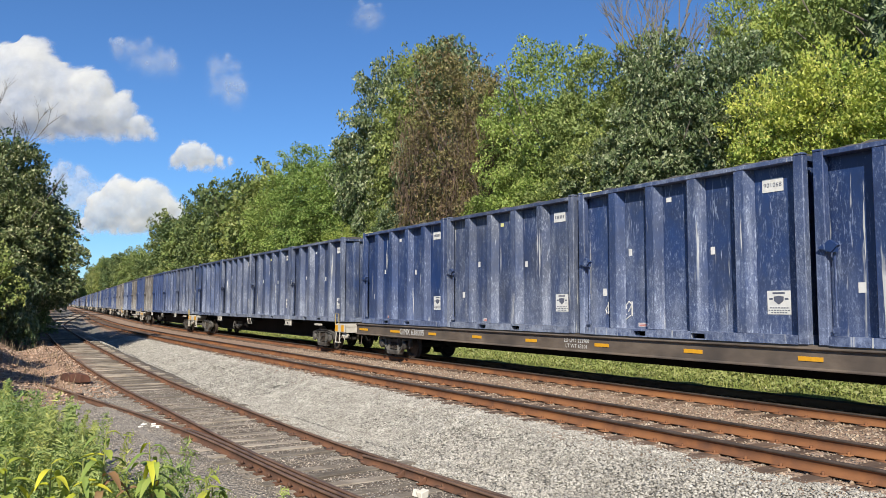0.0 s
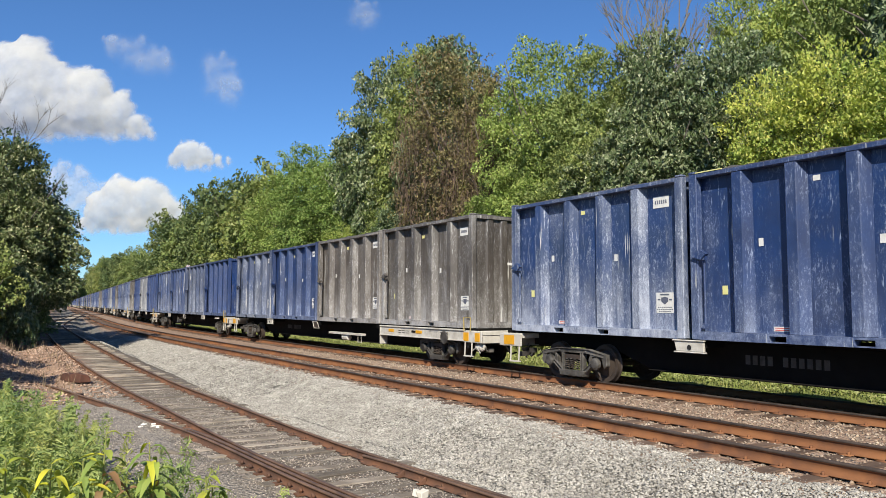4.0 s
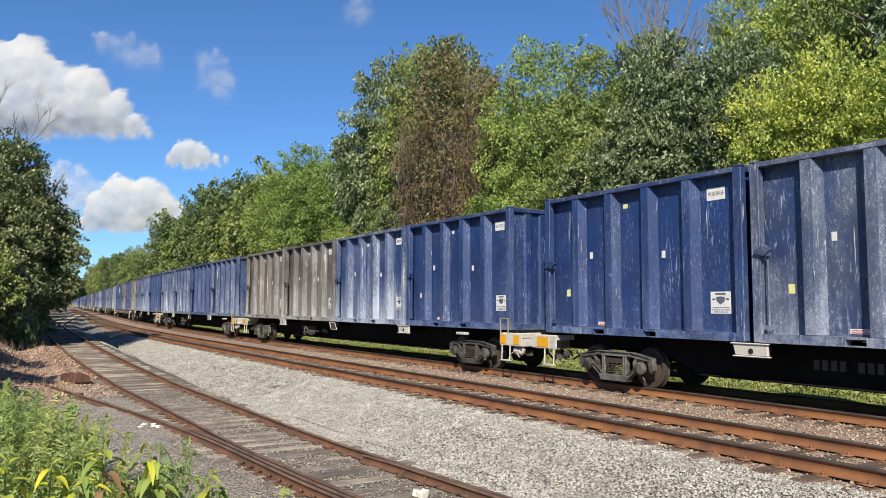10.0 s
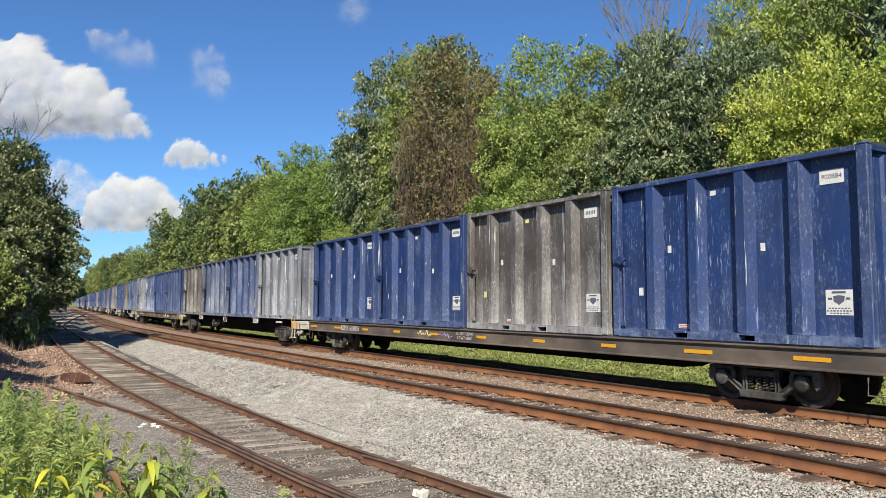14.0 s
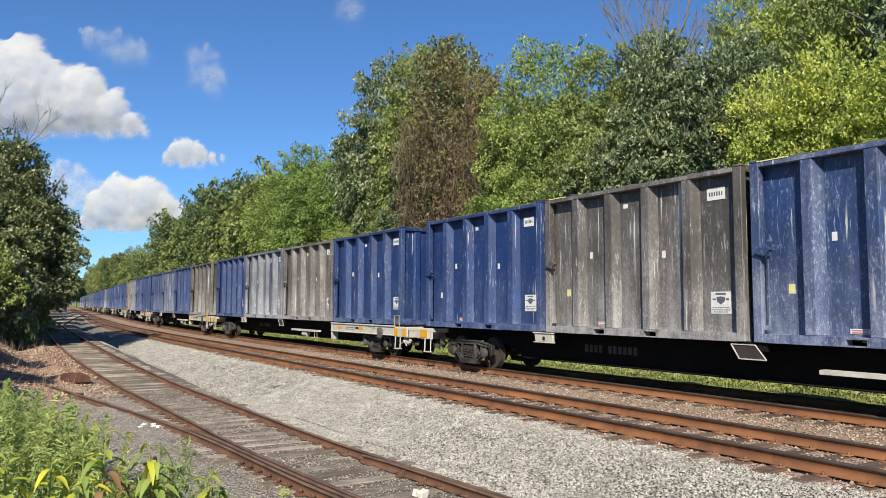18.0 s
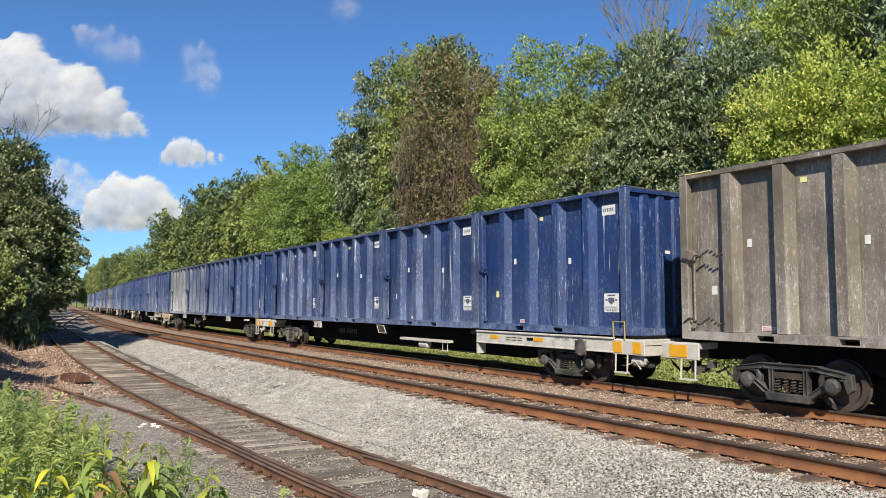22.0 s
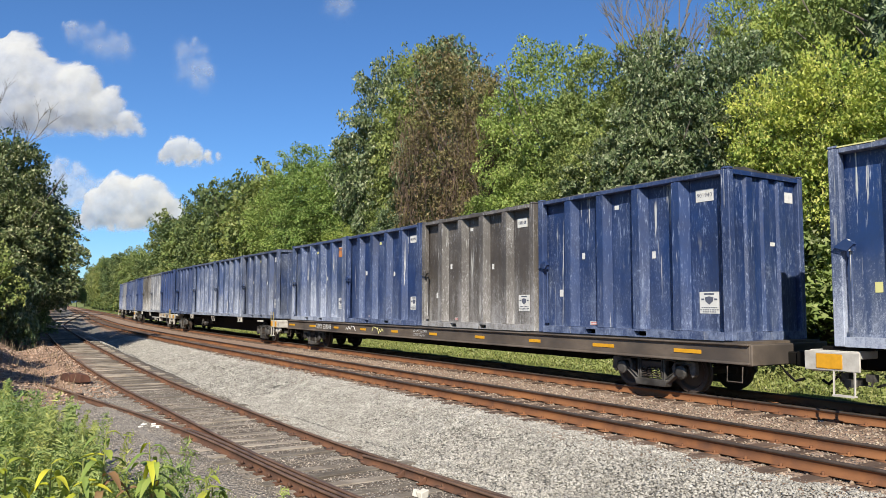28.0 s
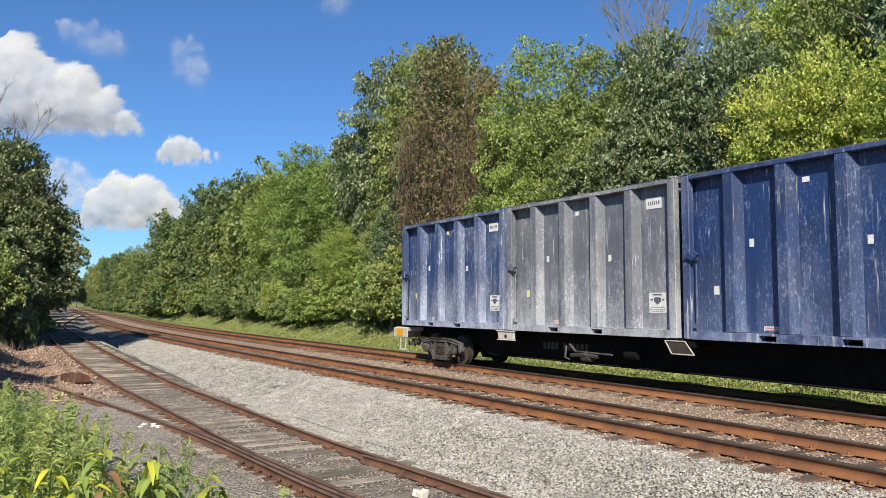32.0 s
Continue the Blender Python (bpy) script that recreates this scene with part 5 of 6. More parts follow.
# the skyline's own trees: kind, x, y, top, crown radius
for kind, x, y, top, wd in [
    ("maple", -185.2, 37.2, 23.9, 6), ("maple", -151.8, 34.0, 18.4, 7), ("willow", -129.5, 29.9, 18.4, 6), ("maple", -118.4, 29.3, 20.0, 5), ("willow", -107.2, 29.8, 18.0, 5), ("maple", -99.1, 28.7, 19.5, 5),
    ("locust", -87.0, 27.2, 16.0, 4.6), ("willow", -77.9, 26.1, 17.1, 4.6), ("locust", -69.8, 25.6, 16.1, 4.6), ("locust", -61.7, 25.4, 17.1, 4.6), ("locust", -55.6, 26.5, 16.1, 4.2),
    ("oak", -49.0, 26.0, 19.7, 4.6), ("maple", -43.5, 26.5, 19.7, 4.4), ("vine_tree", -37.4, 24.0, 17.7, 3.8), ("oak", -40.9, 26.0, 19.2, 3.8), ("vine_tree", -34.8, 24.9, 15.4, 3.0),
    ("locust", -30.6, 24.9, 15.8, 3.4), ("maple", -27.8, 25.4, 14.8, 3.4), ("willow", -26.0, 28.0, 15.2, 3.2), ("oak", -20.5, 23.8, 12.7, 2.9), ("oak", -18.1, 24.4, 12.0, 2.8), ("maple", -23.2, 24.4, 11.9, 3.0),
    ("sumac", -15.1, 23.1, 9.5, 2.6), ("sumac", -12.7, 22.7, 9.7, 2.8), ("sumac", -10.2, 22.3, 9.1, 2.6), ("sumac", -8.0, 22.8, 9.6, 2.8),
    ("locust", -22.2, 32.5, 18.4, 3.0), ("locust", -18.7, 31.0, 18.7, 3.2), ("maple", -16.1, 30.4, 18.2, 3.2), ("oak", -12.6, 28.9, 18.2, 3.6), ("oak", -9.0, 27.4, 17.2, 4), ("maple", -5.0, 26.4, 17.2, 4), ("oak", 0.1, 26.3, 17.2, 4.5), ("maple", 7.2, 27.3, 18.2, 4.5),
]:
    tree(kind, x, y, bank_z(x, y) - 0.2, top, wd)
# fill behind and below
for i in range(34):
    x = 4 - i * 4.3 - TREE_RNG.uniform(-1, 1)
    _, cy, _ = line(x)
    y = cy + TREE_RNG.uniform(12.5, 17)
    top = float(np.interp(x, [-120, -60, -45, -30, -18, 5], [16, 13.5, 15, 12, 12, 13])) * TREE_RNG.uniform(0.85, 1.02)
    tree(TREE_RNG.choice(["maple", "oak", "locust", "willow", "maple"]), x, y, bank_z(x, y) - 0.2, top, TREE_RNG.uniform(3.2, 4.4), True)
for i in range(46):
    x = 2 - i * 3.0 - TREE_RNG.uniform(-1, 1)
    _, cy, _ = line(x)
    y = cy + TREE_RNG.uniform(7.6, 9.6)
    tree(TREE_RNG.choice(["shrub_green", "shrub_bright", "shrub_green"]), x, y, bank_z(x, y) - 0.1, bank_z(x, y) + TREE_RNG.uniform(2.6, 6.0), TREE_RNG.uniform(1.9, 2.9))
for i in range(44):
    x = -120 - i * 9
    _, cy, _ = line(x)
    y = cy + TREE_RNG.uniform(8.5, 12.5)
    tree(TREE_RNG.choice(["maple", "willow", "locust"]), x, y, -0.6, float(np.interp(x, [-450, -230, -190, -120], [24, 18, 13, 9])) * TREE_RNG.uniform(0.85, 1.05), TREE_RNG.uniform(4.5, 6))
for i in range(14):
    tree(TREE_RNG.choice(["maple", "oak", "willow"]), -560 - 14 * i, 40 + 6.5 * i, -0.6, TREE_RNG.uniform(18, 24), 8)
for i in range(56):
    x = -112 - i * 6
    _, cy, _ = line(x)
    y = cy + TREE_RNG.uniform(6.5, 8.5)
    tree("shrub_green" if i % 3 else "shrub_bright", x, y, -0.8, TREE_RNG.uniform(3.5, 6.5), TREE_RNG.uniform(3, 4))
for x, y in [(-170, 9.5), (-225, 13), (-285, 18), (-350, 23.5), (-430, 30), (-520, 37), (-610, 44)]:
    tree("shrub_green", x, y, -0.8, 8.5, 6)
# understorey behind the verge
for i in range(64):
    x = -14 - i * 2.6 - TREE_RNG.uniform(-1, 1)
    _, cy, _ = line(x)
    y = cy + TREE_RNG.uniform(9.5, 12.5)
    tree(TREE_RNG.choice(["shrub_green", "shrub_bright", "shrub_green"]), x, y, bank_z(x, y) - 0.3, bank_z(x, y) + TREE_RNG.uniform(3.8, 7.0), TREE_RNG.uniform(2.2, 3.2))
# near side of the line
for kind, x, y, top, wd in [("oak", -45.1, 0.3, 10.2, 3.9), ("oak", -43.2, 1.3, 9.7, 3.3), ("maple", -49.6, -1.3, 11.6, 4.2), ("maple", -57.7, -1.0, 10.0, 4.2), ("maple", -68.9, -0.1, 9.5, 4.4), ("maple", -83.0, 1.3, 9.5, 4.6), ("maple", -101.3, 3.4, 9.9, 5),
                            ("maple", -126.6, 6.1, 9.8, 5), ("maple", -156.9, 9.7, 10.8, 6), ("maple", -202.5, 12.9, 11.7, 7), ("maple", -263.3, 18.2, 12.5, 8), ("maple", -344.3, 24.6, 14.3, 9), ("maple", -40.5, -4.4, 9.1, 4)]:
    tree(kind, x, y, bank_z(x, y) - 0.2, top, wd)
for x, y in [(-47, 1.6), (-53, 1.2), (-60, 1.8), (-72, 2.4), (-90, 4.0), (-38, -2.0)]:
    tree("shrub_green", x, y, bank_z(x, y) - 0.1, bank_z(x, y) + TREE_RNG.uniform(2.4, 3.4), 2.2)


for kind, x, y, top, wd in [("shrub_green", -39.0, 0.1, 4.7, 1.7), ("shrub_deep", -40.0, 1.0, 4.3, 1.5), ("shrub_green", -42.5, 1.6, 3.6, 1.3), ("shrub_deep", -38.0, -1.2, 5.0, 1.8)]:
    tree(kind, x, y, bank_z(x, y) - 0.2, top, wd)


for x, y, top, wd in [(-21.0, -1.35, 2.5, 1.25), (-24.2, -1.1, 3.0, 1.4), (-27.5, -1.2, 3.1, 1.5)]:
    tree("shrub_deep", x, y, bank_z(x, y) - 0.2, top, wd)


# young growth that closes the wood's edge
for i, x in enumerate((-13.5, -17.0, -20.5, -23.5, -26.5, -29.5, -32.0, -42.0, -46.0, -50.5)):
    y = FAR_Y + 9.3 + 0.5 * (i % 3)
    tree(("oak", "oak", "oak", "oak", "maple", "locust", "locust", "oak", "maple", "locust")[i], x, y, bank_z(x, y) - 0.3, 8.6 + 0.8 * (i % 3), 2.7)


def bare_tree(x, y, z0, h, seed, spread=0.35):
    g = random.Random(seed)
    s = Shape()
    def grow(p, d, L, r, depth):
        q = p + d * L
        mid = p.lerp(q, 0.5) + Vector((g.uniform(-1, 1), g.uniform(-1, 1), 0)) * L * 0.06
        s.tube([p, mid, q], [r, r * 0.8, r * 0.55], 5)
        if depth:
            for _ in range(3 if depth > 1 else 4):
                nd = (d + Vector((g.uniform(-1, 1), g.uniform(-1, 1), g.uniform(-0.2, 0.6))) * spread * 1.5).normalized()
                grow(p.lerp(q, g.uniform(0.55, 1.0)), nd, L * g.uniform(0.5, 0.72), r * 0.54, depth - 1)
    grow(Vector((0, 0, 0)), Vector((0, 0, 1)), h * 0.44, h * 0.011, 5)
    root = tagged(new("bare_tree"), "leafless grey tree with fine twigs", "tree")
    root.matrix_basis = pose(x, y, z0)
    part("crown", s, M_DEADWOOD, root)


bare_tree(-26.8, 30.0, 1.5, 20.5, 1)
bare_tree(-23.2, 29.5, 1.5, 17.5, 2)
bare_tree(-46, 1.2, 0.0, 14.0, 3, 0.42)


def weeds():
    """Feathery and broad-leaved weeds at the foot of the viewer's bank."""
    rng = np.random.default_rng(9)
    feather = foliage("feathery_weed", (0.21, 0.275, 0.095), (0.30, 0.355, 0.125), (0.50, 0.51, 0.19), 0.34)
    broad = foliage("broad_yellow_green_leaf", (0.52, 0.50, 0.045), (0.26, 0.33, 0.07), (0.72, 0.60, 0.07), 0.3)
    dry = foliage("withered_leaf", (0.25, 0.14, 0.07), (0.33, 0.2, 0.1), (0.42, 0.27, 0.15), 0.2)
    stem = plain("weed_stem", (0.22, 0.24, 0.07), 0.7)
    made = []
    for v in range(3):
        pos, nrm = [], []
        for st in range(16):
            base = np.array([rng.normal() * 0.28, rng.normal() * 0.28, 0])
            lean = np.array([rng.normal() * 0.16, rng.normal() * 0.16, 1.0])
            hgt = rng.uniform(0.7, 1.25)
            for z in np.linspace(0.15, 1, 44):
                c = base + lean * hgt * z
                for _ in range(10):
                    pos.append(c + rng.normal(size=3) * np.array([0.07, 0.07, 0.03]) * (1.25 - z))
                    nrm.append(rng.normal(size=3) * 0.55 + np.array([0.35, -0.35, 0.8]))
        nrm = np.array(nrm)
        nrm /= np.linalg.norm(nrm, axis=1, keepdims=True)
        made.append(leaf_mesh("leaves", np.array(pos), nrm, 0.011, feather, rng, 5.5))
    g = random.Random(5)
    spots = []
    for _ in range(85):
        x = -g.uniform(5.0, 12.5)
        y = -x * g.uniform(-0.08, 0.095 if x < -6.5 else 0.15)
        spots.append((x, y))
    for x, y in spots:
        z = bank_z(x, y) - 0.05
        root = tagged(new("weed"), "feathery green weed on the bank", "weed", "weeds on the bank")
        sc = float(np.interp(-y / x, [-0.08, 0.03, 0.09, 0.15], [1.24, 1.14, 0.82, 0.72])) * g.uniform(0.9, 1.08)
        root.matrix_basis = pose(x, y, z, 0, 0, g.uniform(0, 360))
        ob = place("leaves", made[g.randrange(3)], root)
        ob.matrix_basis = Matrix.Diagonal((sc, sc, sc, 1))
    # finer growth between the broad-leaved plants
    for x, y, zt in [(-5.34, 0.83, 0.87), (-5.52, 0.95, 0.87), (-5.1, 0.98, 0.85), (-4.99, 1.06, 0.8), (-4.87, 1.13, 0.79), (-5.55, 0.77, 0.93), (-4.96, 0.6, 0.93), (-4.66, 1.16, 0.78), (-5.18, 0.5, 0.98), (-4.99, 0.3, 1.02), (-5.2, 0.7, 0.9), (-4.8, 0.85, 0.86), (-4.9, 0.1, 1.0)]:
        root = tagged(new("weed"), "feathery green weed on the bank", "weed", "weeds on the bank")
        z0 = bank_z(x, y) - 0.05
        sc = (zt - z0) / 1.2
        root.matrix_basis = pose(x, y, z0, 0, 0, g.uniform(0, 360))
        ob = place("leaves", made[g.randrange(3)], root)
        ob.matrix_basis = Matrix.Diagonal((sc * 0.8, sc * 0.8, sc, 1))
    # broad-leaved plants close by
    lush = foliage("broad_green_leaf", (0.16, 0.235, 0.06), (0.22, 0.29, 0.08), (0.46, 0.47, 0.10), 0.3)
    for x, y, zt, tone in [(-4.3, 0.17, 1.13, broad), (-4.3, 0.30, 1.08, broad), (-4.3, 0.525, 1.20, lush), (-4.3, 0.455, 1.07, lush), (-4.3, 0.865, 1.13, lush), (-4.33, 0.79, 1.04, lush), (-4.3, 1.066, 0.93, broad), (-4.3, 1.19, 0.86, lush)]:
        z0 = bank_z(x, y)
        h = zt - z0
        root = tagged(new("broadleaf_weed"), "tall weed with long yellow-green leaves", "weed", "broad-leaved weeds")
        root.matrix_basis = pose(x, y, z0, 0, 0, g.uniform(0, 360))
        top = Vector((g.uniform(-0.08, 0.08), g.uniform(-0.08, 0.08), h))
        part("stem", Shape().tube([(0, 0, -0.1), top * 0.5, top], [0.008, 0.006, 0.004], 6), stem, root)
        for i in range(12):
            t = 1.0 - 0.30 / h * (1 - i / 11)
            a = i * 2.4 + g.uniform(-0.4, 0.4)
            L = g.uniform(0.15, 0.22) * (0.55 + 0.45 * (1 - i / 11) ** 0.5)
            w = L * g.uniform(0.115, 0.16)
            o = Vector((math.cos(a), math.sin(a), 0))
            side = Vector((-o.y, o.x, 0))
            rise = g.uniform(0.1, 1.1)
            g_droop = g.uniform(0.1, 0.9)
            v, f = [], []
            for j in range(6):
                u = j / 5
                c = top * t + o * L * u + Vector((0, 0, L * (rise * u - (rise + g_droop) * u * u)))
                ww = w * math.sin(math.pi * min(1, 0.08 + u * 0.92)) + 0.002
                v += [c - side * ww + Vector((0, 0, ww * 0.35)), c, c + side * ww + Vector((0, 0, ww * 0.35))]
            for j in range(5):
                for k in range(2):
                    f.append((j * 3 + k, j * 3 + k + 1, j * 3 + k + 4, j * 3 + k + 3))
            me = raw("leaf", [tuple(p) for p in v], f, dry if i < 4 and g.random() < 0.5 else tone if g.random() < 0.62 else broad, True)
            place("leaf", me, root)


weeds()


def scatter_stones(name, label, mat, count, sl, dl, size, seed, flat=0.7):
    """Loose broken stones lying on the ground."""
    rng = np.random.default_rng(seed)
    s = sl[0] + (sl[1] - sl[0]) * rng.uniform(size=count)
    d = rng.uniform(*dl, count)
    sz = size * rng.uniform(0.5, 1.35, count)
    base = np.array([[1, 0, 0], [0, 1, 0], [-1, 0, 0], [0, -1, 0], [0, 0, 1], [0, 0, -1]], float)
    base = base[:5] - np.array([0, 0, 0.25])
    tri = np.array([[0, 1, 4], [1, 2, 4], [2, 3, 4], [3, 0, 4], [2, 1, 0], [3, 2, 0]])
    jit = rng.uniform(0.55, 1.15, (count, 5, 1))
    v = base[None] * jit + rng.normal(size=(count, 5, 3)) * 0.2
    v[:, :, 2] *= flat
    a = rng.uniform(0, 6.28, count)
    c, sn = np.cos(a)[:, None], np.sin(a)[:, None]
    x = v[:, :, 0] * c - v[:, :, 1] * sn
    y = v[:, :, 0] * sn + v[:, :, 1] * c
    v = np.stack([x, y, v[:, :, 2]], -1) * sz[:, None, None]
    for i in range(count):
        px, py, _ = line(s[i], d[i] - FAR_Y)
        v[i] += (px, py, ground_z(px, py, d[i]) + sz[i] * 0.22)
    f = (tri[None] + 5 * np.arange(count)[:, None, None]).reshape(-1, 3)
    tagged(place(name, raw(name, v.reshape(-1, 3), f, mat)), label, "ballast", kind="stuff")


scatter_stones("ballast_stones", "pale grey crushed stone ballast", M_STONE, 62000, (-20, -4.5), (5.6, 8.6), 0.03, 1)
scatter_stones("ballast_stones", "pale grey crushed stone ballast", M_STONE, 46000, (-52, -20), (5.5, 8.6), 0.037, 2)
scatter_stones("crib_stones", "rust-tinted ballast between the main tracks", M_STONEBR, 28000, (-34, -4.5), (8.5, 15.6), 0.034, 3)
scatter_stones("cinder_stones", "dark grey cinders round the siding", grime("cinder", (0.26, 0.238, 0.21), (0.16, 0.147, 0.132), (0.36, 0.305, 0.25), 14, 0.9, island=0.6), 34000, (-22, -5), (1.2, 5.9), 0.018, 4)

scatter_stones("bank_rubble", "reddish-brown rubble on the bank", grime("red_rubble", (0.30, 0.19, 0.13), (0.2, 0.13, 0.095), (0.4, 0.3, 0.23), 12, 0.9, island=0.45), 9000, (-46, -21), (-1.6, 3.2), 0.055, 5)


def clutter():
    """Scrap timber, litter and dead stalks beside the siding."""
    g = random.Random(21)
    def slab(name, label, cat, x, y, L, w, h, turn, mat, lift=0.0):
        sh = Shape()
        v = []
        for i in range(5):
            u = -L / 2 + L * i / 4
            a, b = g.uniform(0.75, 1.1), g.uniform(0.6, 1.15)
            v += [(u, -w / 2 * a, 0), (u, w / 2 * a, 0), (u, w / 2 * b * 0.8, h * b), (u, -w / 2 * b * 0.8, h * a)]
        f = [(0, 1, 2, 3), (16, 19, 18, 17)] + [(i * 4 + k, (i + 1) * 4 + k, (i + 1) * 4 + (k + 1) % 4, i * 4 + (k + 1) % 4) for i in range(4) for k in range(4)]
        ob = place(name, sh.add(v, f).mesh(name, mat, 0.01), None, pose(x, y, bank_z(x, y) + lift, 0, g.uniform(-3, 3), turn))
        tagged(ob, label, cat)
    slab("scrap_timber", "rotten dark brown timber lying on rubble", "timber", -25.0, 2.5, 2.3, 0.36, 0.26, 8, grime("rotten_wood", (0.085, 0.034, 0.022), (0.035, 0.018, 0.014), (0.12, 0.052, 0.034), 8, 0.9), -0.04)
    slab("scrap_timber", "weathered grey board lying on cinders", "timber", -13.3, 2.95, 0.75, 0.12, 0.06, 35, M_TIEGREY)
    # added dark slab, standing in for an unidentified dark clump
    slab("scrap_timber", "flattened dark clump beside the rail", "timber", -22.4, 2.4, 0.8, 0.3, 0.13, -30, M_TIE, -0.05)
    slab("pale_rock", "pale rock lying beside the rail", "rock", -8.65, 5.05, 0.2, 0.15, 0.1, 10, plain("pale_rock", (0.6, 0.57, 0.5), 0.9))
    for i in range(5):
        slab("litter", "scrap of white litter on the cinders", "litter", -16.4 + g.uniform(-0.3, 0.3), 3.05 + g.uniform(-0.15, 0.15), g.uniform(0.08, 0.2), 0.09, 0.03, g.uniform(0, 180), plain("white_litter", (0.75, 0.74, 0.7), 0.6))
    rng = np.random.default_rng(14)
    n = 520
    pos = np.empty((n, 3))
    for i in range(n):
        x, y = rng.uniform(-44, -23), rng.uniform(-0.8, 2.6)
        pos[i] = (x, y, bank_z(x, y))
    h = rng.uniform(0.1, 0.4, (n, 1))
    a = rng.uniform(0, 6.28, n)
    side = np.stack([np.cos(a), np.sin(a), 0 * a], 1) * 0.012
    v = np.stack([pos - side, pos + side, pos + np.array([0, 0, 1.0]) * h + rng.normal(size=(n, 3)) * 0.1], 1).reshape(-1, 3)
    tagged(place("dead_stalks", raw("dead_stalks", v, np.arange(3 * n).reshape(-1, 3), plain("dry_stalk", (0.22, 0.165, 0.105), 0.9))), "dry brown stalks on the rubble bank", "weeds", kind="stuff")
    for x, y in ((-2700, 172), (-2720, 190)):
        t = tagged(new("pylon"), "far steel lattice power pylon on the ridge", "pylon")
        t.matrix_basis = pose(x, y, bank_z(x, y) + 0.0)
        sh = Shape()
        for sx, sy in ((-4, -4), (4, -4), (4, 4), (-4, 4)):
            sh.tube([(sx, sy, 0), (sx * 0.15, sy * 0.15, 118)], 0.5, 4)
        for z in (95, 104, 112):
            sh.box(-0.5, 0.5, -9, 9, z, z + 0.8)
        part("lattice", sh, plain("galvanised_steel", (0.35, 0.38, 0.42), 0.6), t)


def verge_grass():
    rng = np.random.default_rng(6)
    n = 42000
    s = -95 + 99 * rng.uniform(size=n)
    d = rng.uniform(16.3, 21.5, n)
    pos = np.empty((n, 3))
    for i in range(n):
        x, y, _ = line(s[i], d[i] - FAR_Y)
        pos[i] = (x, y, ground_z(x, y, d[i]) - 0.02)
    h = rng.uniform(0.10, 0.40, (n, 1)) * (0.25 + 0.75 * np.clip((d[:, None] - 19.3) / 0.9, 0, 1))
    a = rng.uniform(0, 6.28, n)
    side = np.stack([np.cos(a), np.sin(a), 0 * a], 1) * 0.018
    tip = pos + np.array([0, 0, 1.0]) * h + rng.normal(size=(n, 3)) * 0.09
    v = np.stack([pos - side, pos + side, tip], 1).reshape(-1, 3)
    mat = foliage("verge_grass_blades", (0.19, 0.245, 0.075), (0.235, 0.27, 0.09), (0.40, 0.37, 0.17), 0.30)
    tagged(place("verge_grass", raw("verge_grass", v, np.arange(3 * n).reshape(-1, 3), mat)), "rough sunlit grass beside the line", "grass", kind="stuff")


def undergrowth():
    """Tangled low growth over the far bank, in one sheet of leaves."""
    rng = np.random.default_rng(31)
    n = 60000
    s = -120 + 122 * rng.uniform(size=n) ** 0.8
    d = rng.uniform(19.7, 23.0, n)
    pos = np.empty((n, 3))
    for i in range(n):
        x, y, _ = line(s[i], d[i] - FAR_Y)
        hump = 0.12 + 0.9 * (0.5 + 0.5 * noise.noise((x * 0.45, y * 0.6, 2.0))) * min(1.0, (d[i] - 19.6) / 1.8)
        pos[i] = (x, y, ground_z(x, y, d[i]) + hump * rng.uniform(0.3, 1.0) ** 0.5)
    nrm = rng.normal(size=(n, 3)) * 0.5 + np.array([0.2, -0.35, 0.7])
    nrm /= np.linalg.norm(nrm, axis=1, keepdims=True)
    tagged(place("undergrowth", leaf_mesh("undergrowth", pos, nrm, 0.07, LEAF["olive"], rng)), "tangled green undergrowth on the far bank", "undergrowth", kind="stuff")


verge_grass()
undergrowth()
clutter()


def hills():
    # the blue haze of distance is put into the ridge's colour
    m = grime("hazy_wooded_ridge", (0.045, 0.085, 0.13), (0.055, 0.1, 0.145), (0.04, 0.075, 0.125), 0.01, 1.0, 0, 0)
    v, f = [], []
    for i in range(41):
        y = -500 + i * 60
        h = 88 + 14 * math.sin(i * 0.55) + 8 * math.sin(i * 1.3 + 1)
        v += [(-2900, y, -20), (-3000, y, h), (-3400, y, h * 0.8)]
    for i in range(40):
        for k in range(2):
            f.append((i * 3 + k, i * 3 + k + 1, i * 3 + k + 4, i * 3 + k + 3))
    tagged(place("backdrop", raw("backdrop", v, f, m, True)), "hazy blue wooded ridge on the horizon", "hill", kind="structure")


hills()

# ---- clouds ----
CLOUDS = []
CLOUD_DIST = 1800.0


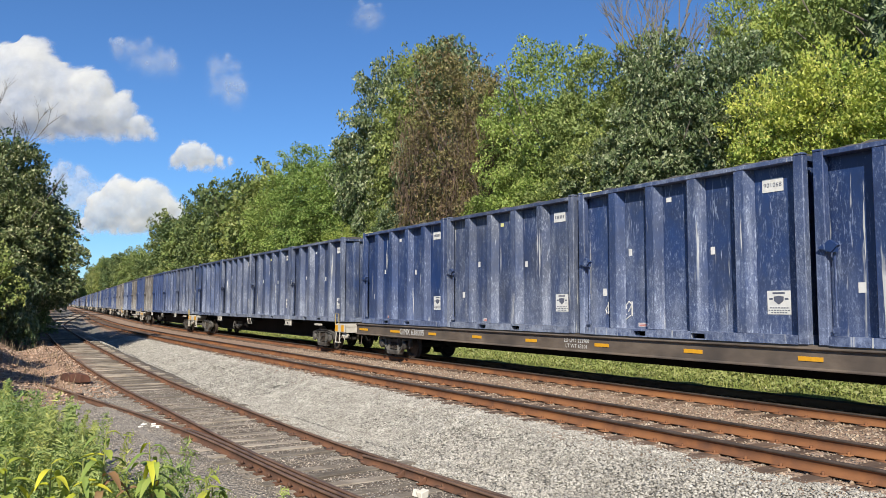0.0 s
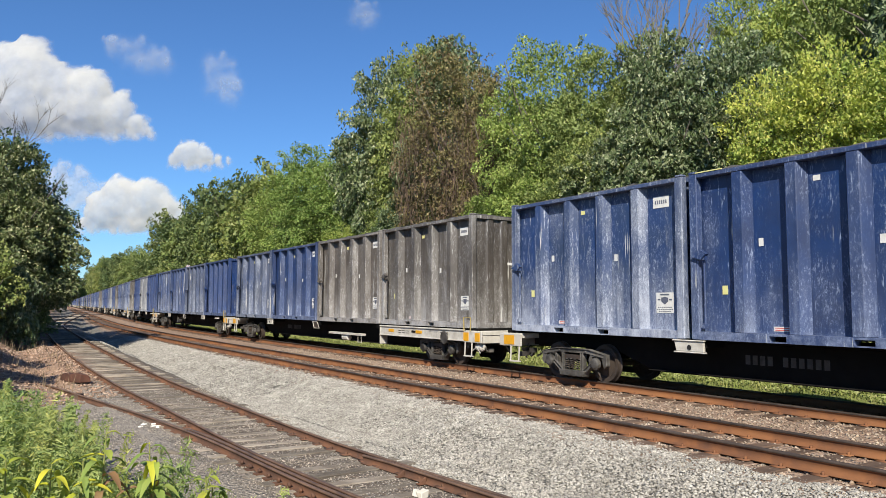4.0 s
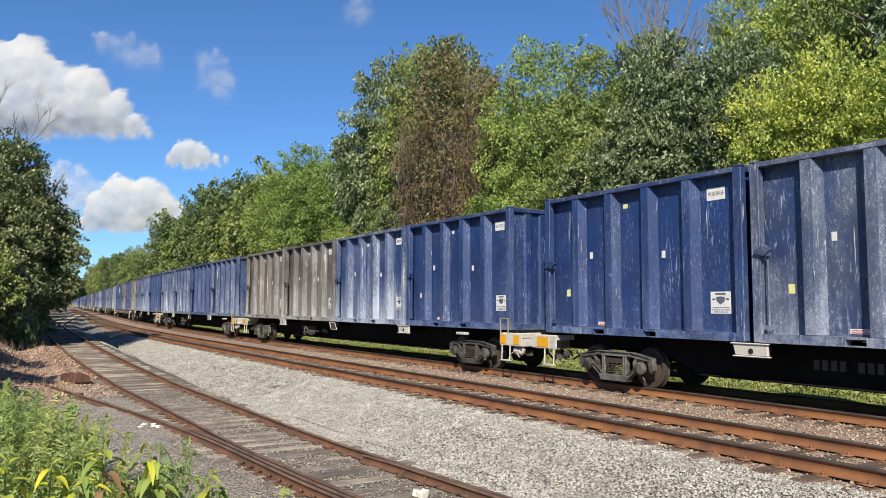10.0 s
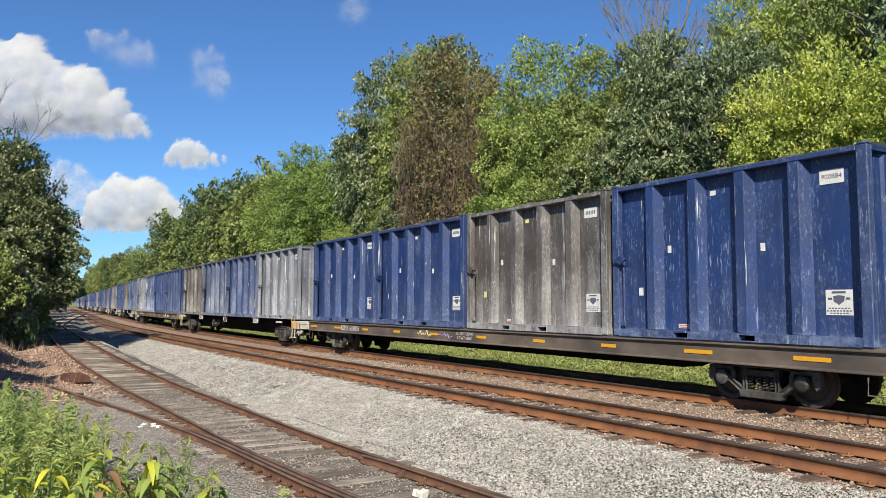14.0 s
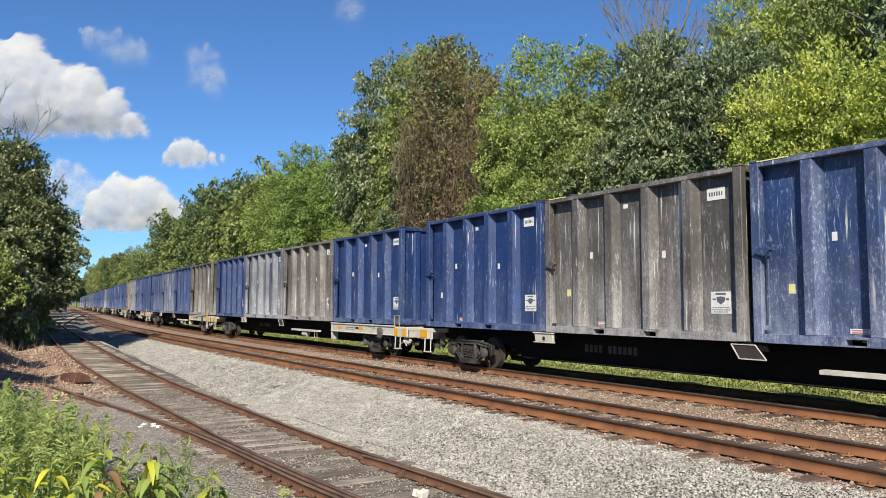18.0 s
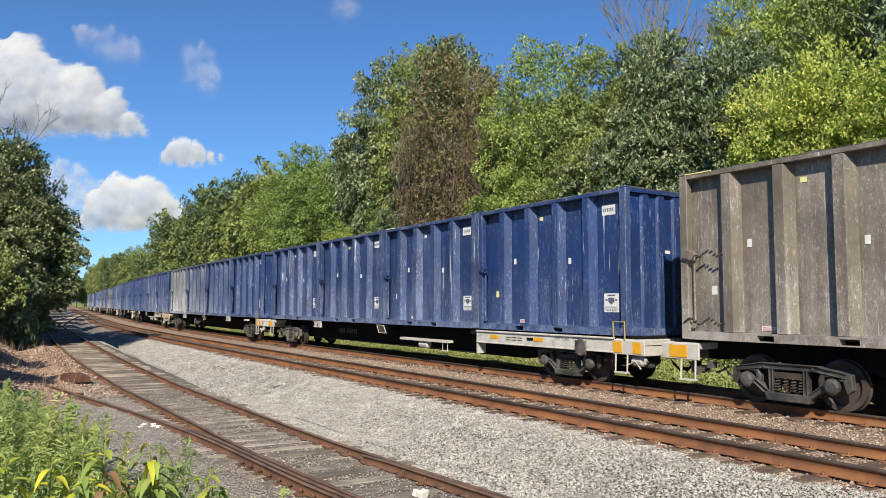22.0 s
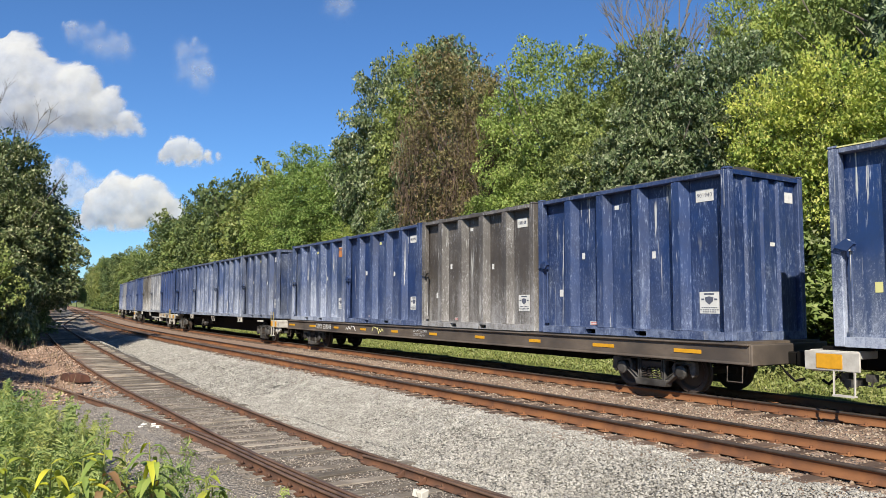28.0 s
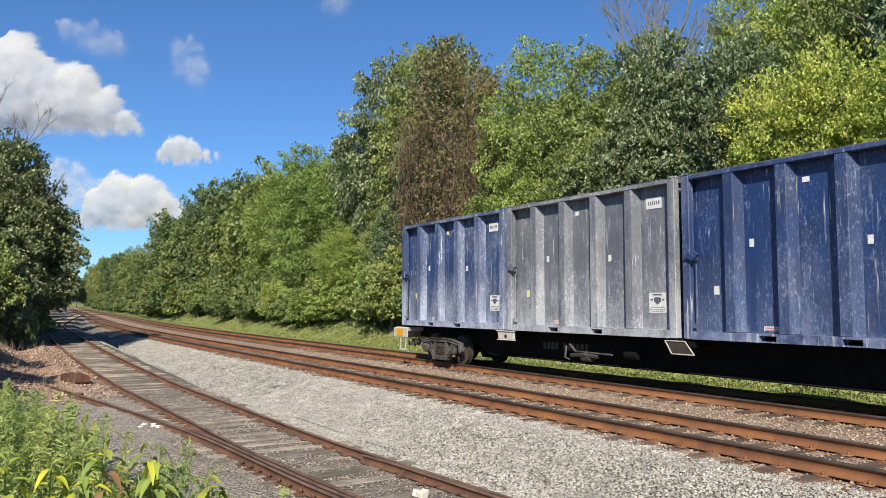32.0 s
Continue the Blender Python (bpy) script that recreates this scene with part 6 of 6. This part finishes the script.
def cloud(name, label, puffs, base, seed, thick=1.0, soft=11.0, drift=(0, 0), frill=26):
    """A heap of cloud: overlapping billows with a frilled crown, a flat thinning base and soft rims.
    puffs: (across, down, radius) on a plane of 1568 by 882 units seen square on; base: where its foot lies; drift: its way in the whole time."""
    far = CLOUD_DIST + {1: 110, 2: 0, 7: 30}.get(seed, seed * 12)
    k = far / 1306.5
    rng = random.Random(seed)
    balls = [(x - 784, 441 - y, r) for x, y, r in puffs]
    foot = 441 - base
    for _ in range(frill):
        x, y, r = rng.choice(balls[:len(puffs)])
        a, q = rng.uniform(0.1, 3.0), r * rng.uniform(0.22, 0.42)
        balls.append((x + math.cos(a) * (r - q * 0.55), y + math.sin(a) * (r - q * 0.55), q))
    x0, x1 = min(b[0] - b[2] for b in balls) - 20, max(b[0] + b[2] for b in balls) + 20
    y0, y1 = min(b[1] - b[2] for b in balls) - 20, max(b[1] + b[2] for b in balls) + 20
    nx, ny = int((x1 - x0) / 2) + 2, int((y1 - y0) / 2) + 2
    xs, ys = np.meshgrid(np.linspace(x0, x1, nx), np.linspace(y0, y1, ny))
    def field(size, octaves, z):
        return np.array([[noise.fractal((x / size, y / size, z + seed * 5.3), 1.0, 2.1, octaves) for x, y in zip(rx, ry)] for rx, ry in zip(xs, ys)])
    wx, wy, rag = field(26.0, 4, 0.0), field(26.0, 4, 9.0), field(16.0, 5, 4.0)
    px, py = xs + wx * 6, ys + wy * 5
    gap, rise = np.full(xs.shape, -99.0), np.zeros(xs.shape)
    heap = np.zeros(xs.shape)
    for bx, by, br in balls:
        d = np.hypot(px - bx, np.where(py < by, 0.55, 1.0) * (py - by))
        gap = np.maximum(gap, br - d)
        heap += np.exp(-2.0 * (d / br) ** 2)
        rise = np.maximum(rise, np.sqrt(np.clip(br * br - d * d, 0, None)) * 0.6)
    fall = np.clip((py - foot) / 50, 0, 1)
    rise = rise * (0.5 + 0.5 * fall * (2 - fall)) + rag * 2.0 if thick > 0.8 else heap * 3.0 + rag
    for _ in range(16):
        pad = np.pad(rise, 1, mode="edge")
        rise = (pad[:-2, 1:-1] + pad[2:, 1:-1] + pad[1:-1, :-2] + pad[1:-1, 2:] + 2 * rise) / 6
    rim = np.clip((gap + rag * 5.0) / soft, 0, 1) if thick > 0.8 else np.clip(heap * 0.75 - 0.04, 0, 1) * np.clip(0.75 + 0.35 * rag, 0, 1)
    under = np.clip((py - foot + rag * 8) / (soft * 1.8) + 0.5, 0, 1)
    cover = rim * rim * (3 - 2 * rim) * under * under * (3 - 2 * under)
    v = np.stack([(xs - (x0 + x1) / 2) * k, (ys - (y0 + y1) / 2) * k, (rise + rag * 0.5) * k], -1).reshape(-1, 3)
    i = np.arange(ny - 1)[:, None] * nx + np.arange(nx - 1)[None, :]
    f = np.stack([i, i + 1, i + nx + 1, i + nx], -1).reshape(-1, 4)
    f = f[(cover.reshape(-1)[f] > 0.002).any(1)]
    m = Mat("cloud_vapour", 1.0, spec=0.0)
    m.base((0.60, 0.60, 0.605))
    at = m.n("Attribute")
    at.attribute_name = "cover"
    wisp = m.ramp(m.noise(0.016, 6, 0.6, by_object=False), [(0.3, max(0.0, thick - 0.25)), (0.62, min(1.0, thick + 0.05))])
    dens = m.n("Math")
    dens.operation = "MULTIPLY"
    m.link(at.outputs["Fac"], dens.inputs[0])
    m.link(wisp, dens.inputs[1])
    tr, tl = m.n("BsdfTransparent"), m.n("BsdfTranslucent")
    tl.inputs["Color"].default_value = (0.60, 0.62, 0.66, 1)
    body = m.n("MixShader", Fac=0.52)
    m.link(m.b.outputs[0], body.inputs[1])
    m.link(tl.outputs[0], body.inputs[2])
    mx = m.n("MixShader")
    m.link(dens.outputs[0], mx.inputs[0])
    m.link(tr.outputs[0], mx.inputs[1])
    m.link(body.outputs[0], mx.inputs[2])
    m.link(mx.outputs[0], m.t.nodes["Material Output"].inputs["Surface"])
    me = raw(name, v, f, m.m, True)
    att = me.attributes.new("cover", "FLOAT", "POINT")
    att.data.foreach_set("value", cover.astype(np.float32).reshape(-1))
    ob = tagged(place(name, me), label, "cloud", "clouds")
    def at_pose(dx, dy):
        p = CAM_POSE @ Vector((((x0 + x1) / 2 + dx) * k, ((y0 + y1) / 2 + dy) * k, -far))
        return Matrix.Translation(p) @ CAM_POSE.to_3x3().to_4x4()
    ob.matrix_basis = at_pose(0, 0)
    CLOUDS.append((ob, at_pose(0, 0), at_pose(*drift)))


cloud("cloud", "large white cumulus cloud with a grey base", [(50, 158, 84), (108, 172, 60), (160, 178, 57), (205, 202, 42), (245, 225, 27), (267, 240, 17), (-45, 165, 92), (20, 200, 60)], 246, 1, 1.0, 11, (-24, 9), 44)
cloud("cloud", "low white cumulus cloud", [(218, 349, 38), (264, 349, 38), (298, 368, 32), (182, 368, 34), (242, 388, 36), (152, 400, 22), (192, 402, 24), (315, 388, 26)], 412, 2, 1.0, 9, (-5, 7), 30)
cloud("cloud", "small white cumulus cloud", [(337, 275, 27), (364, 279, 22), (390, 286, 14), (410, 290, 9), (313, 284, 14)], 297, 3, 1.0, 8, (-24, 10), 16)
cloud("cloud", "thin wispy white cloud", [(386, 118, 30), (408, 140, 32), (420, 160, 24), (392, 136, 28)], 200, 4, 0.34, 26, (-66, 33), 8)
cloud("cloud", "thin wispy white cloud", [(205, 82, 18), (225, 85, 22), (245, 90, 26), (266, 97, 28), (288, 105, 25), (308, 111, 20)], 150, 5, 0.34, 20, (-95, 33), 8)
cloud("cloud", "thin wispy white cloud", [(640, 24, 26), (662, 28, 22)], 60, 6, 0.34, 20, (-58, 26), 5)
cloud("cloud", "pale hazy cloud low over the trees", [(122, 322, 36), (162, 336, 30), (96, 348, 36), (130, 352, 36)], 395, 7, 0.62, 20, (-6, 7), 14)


# ---- movement ----
def run(t):
    """How far the train has gone after t seconds."""
    return SPEED * t - 4 * GAIN * (t / 32) * (1 - t / 32)


def motions():
    times = [i for i in range(33)]
    for ob, b, z in MOVING:
        rows = []
        for t in times:
            x, y, a = line(b + run(t))
            rows.append((t, Matrix.Translation((x, y, z)) @ Matrix.Rotation(a, 4, "Z")))
        walk(ob, rows)
    for ob, m0, m1 in CLOUDS:
        walk(ob, [(0, m0), (32, m1)])
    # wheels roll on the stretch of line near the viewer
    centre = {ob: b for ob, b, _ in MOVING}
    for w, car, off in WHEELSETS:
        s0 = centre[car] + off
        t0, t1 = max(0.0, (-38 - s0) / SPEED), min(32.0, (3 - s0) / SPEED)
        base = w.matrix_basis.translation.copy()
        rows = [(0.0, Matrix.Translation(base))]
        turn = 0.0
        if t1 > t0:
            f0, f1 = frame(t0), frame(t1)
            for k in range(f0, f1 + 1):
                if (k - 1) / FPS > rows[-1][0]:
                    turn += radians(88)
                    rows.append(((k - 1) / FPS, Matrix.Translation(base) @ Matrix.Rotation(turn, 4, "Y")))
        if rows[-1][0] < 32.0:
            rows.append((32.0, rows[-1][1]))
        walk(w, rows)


motions()
